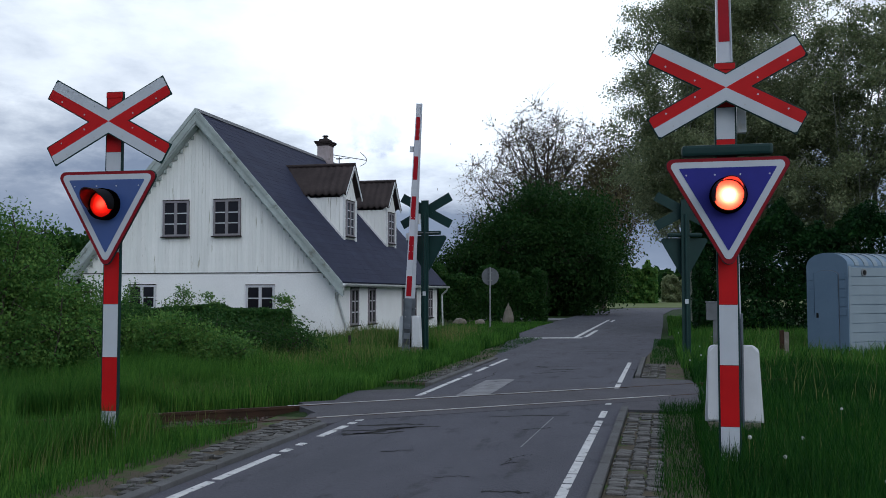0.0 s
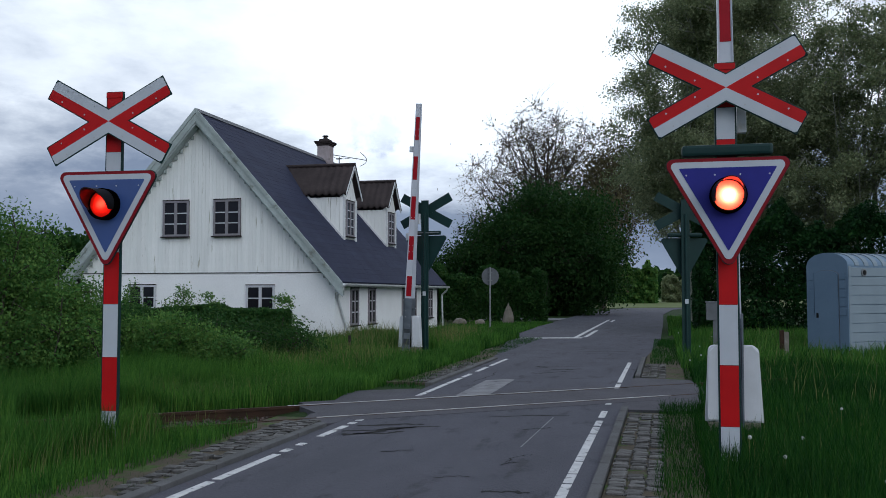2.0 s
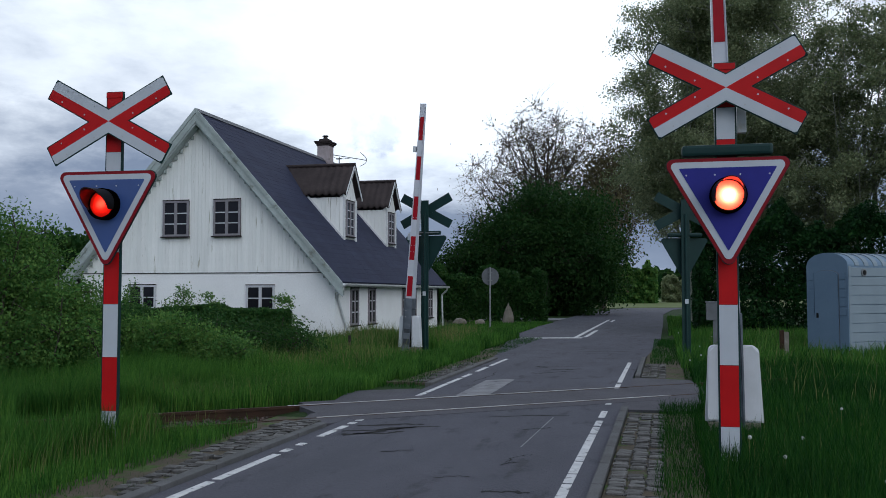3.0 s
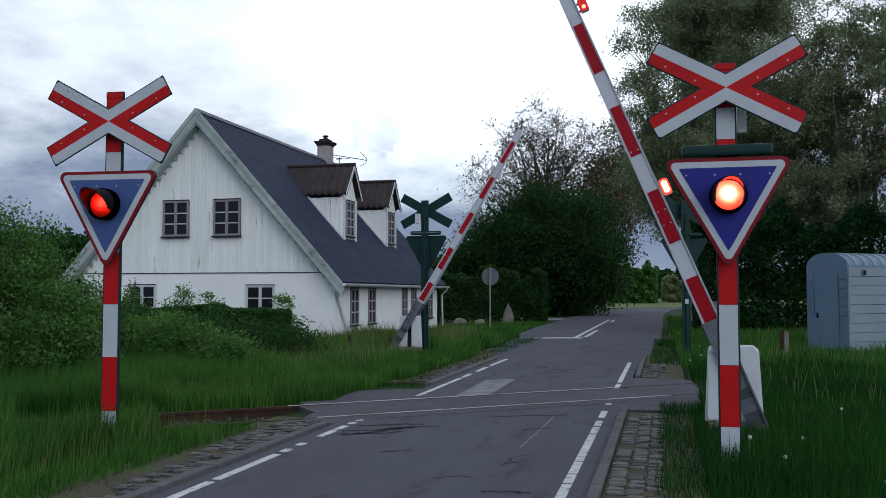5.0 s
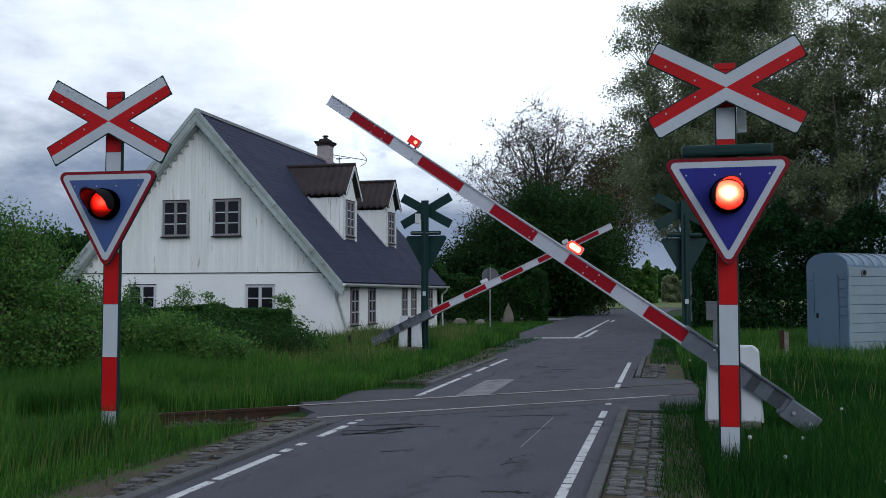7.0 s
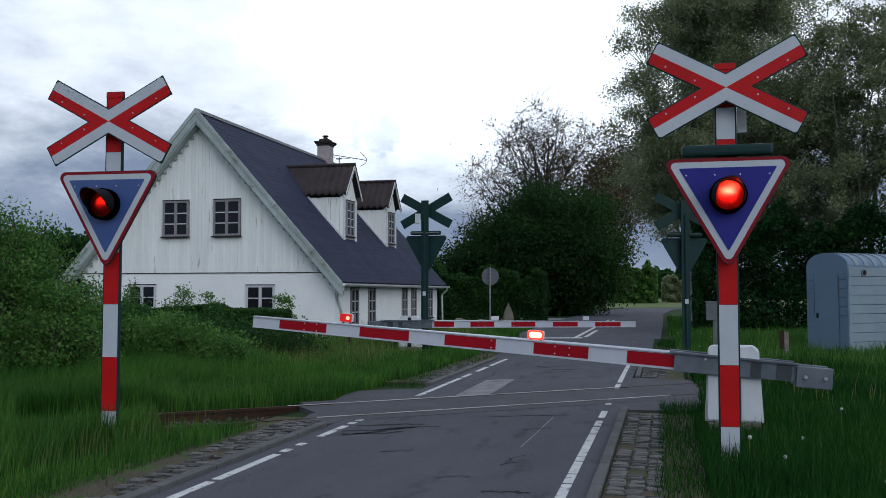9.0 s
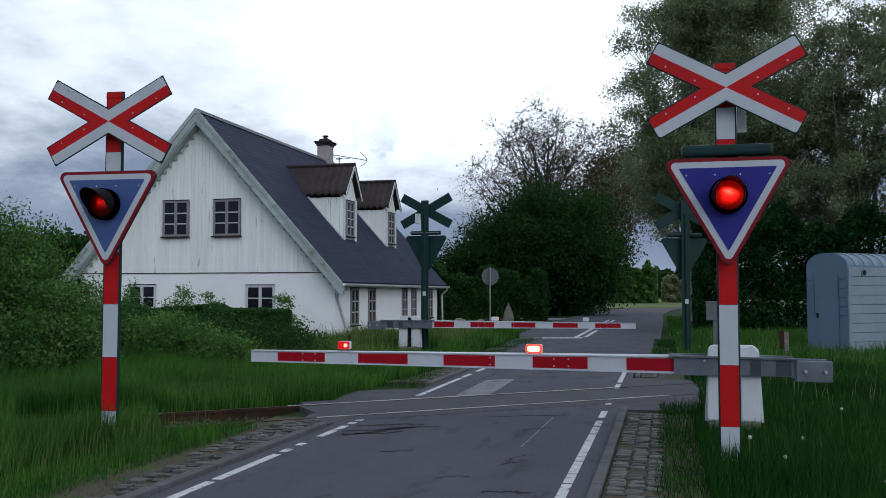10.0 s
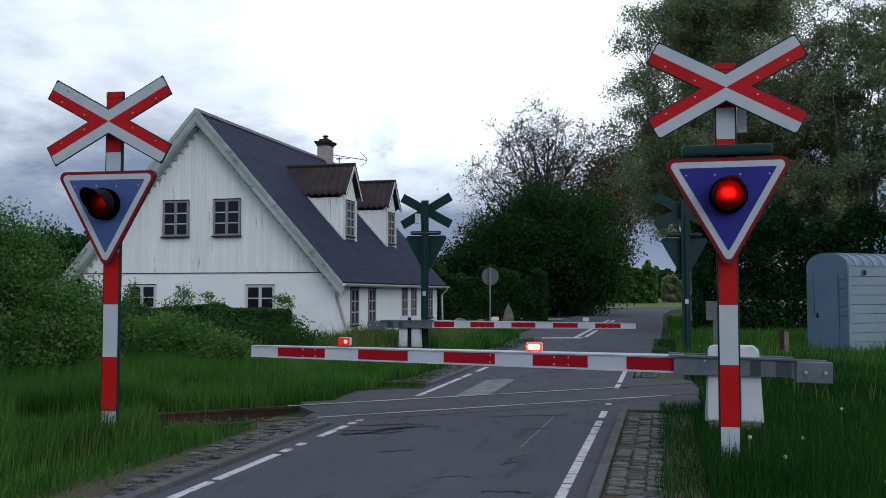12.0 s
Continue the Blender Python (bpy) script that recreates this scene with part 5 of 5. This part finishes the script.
# ---- smaller things ----
def cabin():
    s = thing("portable_cabin", pose(4.30, 26.3, 0.0, 0, 0, -50), "pale blue plastic portable cabin with arched roof", "cabin")
    w, d, e = 0.66, 2.3, 2.42
    arch = [(-w, 0.0), (w, 0.0), (w, e)] + [(w * math.cos(a), e + 0.36 * math.sin(a)) for a in np.linspace(0.12, math.pi - 0.12, 14)] + [(-w, e)]
    part("shell", prism(bmesh.new(), arch, "y", 0.0, d), M["shed"], s)
    front = [(x * 1.03, z + 0.02) for x, z in arch]
    part("front_frame", prism(bmesh.new(), front, "y", -0.05, -0.001), M["shed"], s)
    door = [(-0.38, 0.12), (0.38, 0.12), (0.38, 2.18)] + [(0.38 * math.cos(a), 2.18 + 0.14 * math.sin(a)) for a in np.linspace(0.1, math.pi - 0.1, 9)] + [(-0.38, 2.18)]
    dr = part("door", prism(bmesh.new(), door, "y", -0.085, -0.051), M["shed"], s, "pale blue door")
    part("door_handle", bx(-0.32, -0.26, -0.11, -0.086, 1.02, 1.16, 0.008), M["black"], dr)
    for k in range(3):
        part("lettering_bar", bx(0.43 + k * 0.06, 0.475 + k * 0.06, -0.060, -0.0565, 1.90, 1.99), M["black"], s)
    part("door_seam", prism(bmesh.new(), [(x * 1.05, z * 1.005 + 0.0) for x, z in door], "y", -0.0535, -0.0505), M["sign_back"], s)
    part("sign_plate", bx(0.41, 0.62, -0.056, -0.0505, 1.86, 2.02), M["sign_back"], s)
    for k in range(5):
        z = 1.10 + k * 0.24
        for a, b in ((-0.62, -0.42), (0.42, 0.62)):
            part("front_rib", bx(a, b, -0.066, -0.0505, z, z + 0.20, 0.006), M["shed"], s)
    for k in range(9):
        z = 0.15 + k * 0.25
        part("side_panel", bx(w + 0.001, w + 0.028, 0.08, d - 0.05, z, z + 0.235, 0.008), M["shed_side"], s, "pale ribbed side panel")
    part("corner_post", bx(w - 0.02, w + 0.035, -0.02, 0.075, 0.02, e, 0.01), M["shed_side"], s)
    for k in range(6):
        y = 0.25 + k * 0.36
        rib = [((w + .02) * math.cos(a), e + 0.385 * math.sin(a)) for a in np.linspace(0.05, math.pi - .05, 14)]
        rib += [((w - .02) * math.cos(a), e + 0.345 * math.sin(a)) for a in np.linspace(math.pi - .05, 0.05, 14)]
        part("roof_rib", prism(bmesh.new(), rib, "y", y, y + 0.16), M["shed_side"], s)
    v = bmesh.new()
    tube(v, (w + 0.02, 0.55, 2.25), (w + 0.06, 0.55, 2.25), 0.10, seg=18)
    vent = part("vent", v, M["steel_grey"], s, "round vent")
    part("vent_mouth", tube(bmesh.new(), (w + 0.061, 0.55, 2.25), (w + 0.066, 0.55, 2.25), 0.07, seg=16), M["black"], vent)


cabin()


def round_sign():
    s = thing("round_road_sign", pose(-8.17, 42.4, 0), "grey back of a round road sign on a thin post", "road sign")
    part("post", tube(bmesh.new(), (0, 0, -0.2), (0, 0, 2.95), 0.045, seg=12), M["steel_grey"], s)
    part("disc", tube(bmesh.new(), (0, 0.05, 2.50), (0, 0.07, 2.50), 0.42, seg=32), M["sign_back"], s)
    for z in (2.3, 2.7):
        part("clamp", bx(-0.10, 0.10, -0.052, 0.049, z - 0.02, z + 0.02, 0.004), M["steel_grey"], s)


round_sign()


def boulder(name, m, sx, sy, sz, seed, label, point=0.0):
    bm = bmesh.new()
    bmesh.ops.create_icosphere(bm, subdivisions=3, radius=1.0)
    for v in bm.verts:
        k = 1 + 0.25 * noise.noise(v.co * 1.3 + Vector((seed, 0, 0))) + 0.08 * noise.noise(v.co * 4 + Vector((0, seed, 0)))
        t = 1 - point * max(0.0, v.co.z * 0.5 + 0.5)
        v.co = Vector((v.co.x * k * sx * t, v.co.y * k * sy * t, (v.co.z * k + 0.75) * sz))
    return tagged(part(name, bm, M["concrete"], None, label, m), label, "boulder")


boulder("standing_stone", pose(-8.6, 50, -0.05, 0, 0, 20), 0.46, 0.32, 0.66, 1, "pointed grey standing stone in the grass", 0.75)
boulder("boulder", pose(-10.6, 46.5, -0.05), 0.36, 0.3, 0.26, 2, "low brown boulder beside the garden")
boulder("boulder", pose(-9.7, 47.5, -0.05), 0.30, 0.25, 0.2, 3, "low brown boulder beside the garden")

cab = thing("relay_cabinet", pose(1.30, 27.0, 0), "small grey relay cabinet on a post", "cabinet")
part("post", bx(0.02, 0.14, 0.05, 0.15, -0.2, 0.92), M["sign_back"], cab)
part("body", bx(-0.17, 0.17, 0.0, 0.22, 0.92, 1.42, 0.015), M["sign_back"], cab)
part("lid", bx(-0.19, 0.19, -0.02, 0.24, 1.421, 1.46, 0.008), M["sign_back"], cab)
mk = thing("marker_post", pose(2.95, 24.2, 0), "short two-tone marker post in the grass", "marker post")
part("post", bx(-0.055, 0.055, -0.05, 0.05, -0.2, 0.72, 0.01), M["concrete"], mk)
part("board", bx(-0.16, -0.057, -0.03, 0.05, 0.28, 0.76, 0.006), M["rust"], mk, "brown board")
st = thing("stake", pose(-8.75, 24.3, 0), "short dark stake in the grass", "stake")
part("post", bx(-0.035, 0.035, -0.04, 0.04, -0.1, 0.50, 0.01), M["sill"], st)

# dandelion clocks on thin stems
rr = random.Random(8)
for i in range(26):
    x, y = (rr.uniform(0.5, 3.2), rr.uniform(6.2, 12)) if i < 17 else (rr.uniform(0.4, 1.6), rr.uniform(20, 34))
    z = rr.uniform(0.22, 0.42)
    dn = thing("dandelion", pose(x, y, -0.05), "white dandelion seed head on a thin stem", "flower", "dandelions in the grass")
    part("stem", tube(bmesh.new(), (0, 0, 0), (0.01, 0, z), 0.003, seg=5), M["grass_dry"], dn)
    hd = bmesh.new()
    bmesh.ops.create_icosphere(hd, subdivisions=2, radius=0.019)
    for v in hd.verts:
        v.co = v.co * rr.uniform(0.85, 1.12) + Vector((0.01, 0, z + 0.015))
    part("head", hd, M["flower"], dn)

# cobbles of both shoulders
cobbles(-0.44, 3, 5.6, 13.0, 1)
cobbles(-4.60, 2, 4.5, 8.6, 2, -0.01)
cobbles(-4.80, 3, 8.6, 11.3, 3, -0.02)
cobbles(-4.66, 2, 16.8, 21.5, 4)
cobbles(-0.42, 3, 18.6, 22.0, 5)


# ---- what moves ----
def boom_rows(angles, px, pz, lift):
    """Swings a boom about a pivot px along and pz up, with the beam lying lift above it."""
    return [(t, pose(px, 0, pz, 0, -a, 0) @ pose(-px, 0, lift)) for t, a in angles]


def flash_rows():
    """The bright cap faces the lens for a third of each beat of 0.96 s, then the fading flank and the dark side pass."""
    beat = [(0.0, 45), (0.05, 85), (0.1, 100), (0.15, 124), (0.2, 145), (0.25, 164), (0.3, 185), (0.4, 212), (0.5, 228), (0.57, 234), (0.60, 305), (0.64, 345), (0.67, 360), (0.92, 360), (0.94, 385)]
    rows = []
    for k in range(-1, 14):
        for p, a in beat:
            t = 0.3 + 0.96 * k + p
            if 0.0 <= t <= 12.0:
                rows.append((t, pose(0, -0.090, 0, -a, 0, 0)))
    if rows[0][0] > 0.0:
        rows.insert(0, (0.0, pose(0, -0.090, 0, 0, 0, 0)))
    if rows[-1][0] < 12.0:
        rows.append((12.0, pose(0, -0.090, 0, -137, 0, 0)))
    return rows


def motions():
    near = [(0.0, 89.4), (2.0, 89.6), (2.6, 89.8), (2.9, 89.3), (3.2, 86.8), (3.6, 83.6), (4.2, 77.6), (4.8, 70.2), (5.0, 67.2), (5.5, 59.7), (6.0, 51.4), (6.5, 43.0), (7.0, 34.2), (7.2, 31.0),
            (7.7, 22.8), (8.3, 13.4), (8.8, 6.5), (9.0, 4.4), (9.5, 1.0), (9.75, 0.35), (10.0, 0.1), (10.5, 0.5), (11.0, 0.7), (12.0, 0.7)]
    far = [(0.0, 87.2), (2.0, 87.3), (2.6, 87.5), (2.9, 86.8), (3.2, 84.3), (3.6, 80.0), (4.2, 72.0), (4.8, 62.7), (5.0, 59.1), (5.5, 50.9), (6.0, 41.8), (6.5, 33.4), (7.0, 25.3), (7.2, 22.2),
           (7.7, 14.6), (8.3, 6.6), (8.8, 1.4), (9.0, 0.4), (9.5, 0.0), (12.0, 0.0)]
    walk(boom_n, boom_rows(near, 0.07, 0.74, 0.06))
    walk(boom_f, boom_rows(far, -0.05, 0.80, 0.0))
    walk(ball_r, flash_rows())
    walk(ball_l, flash_rows())


motions()
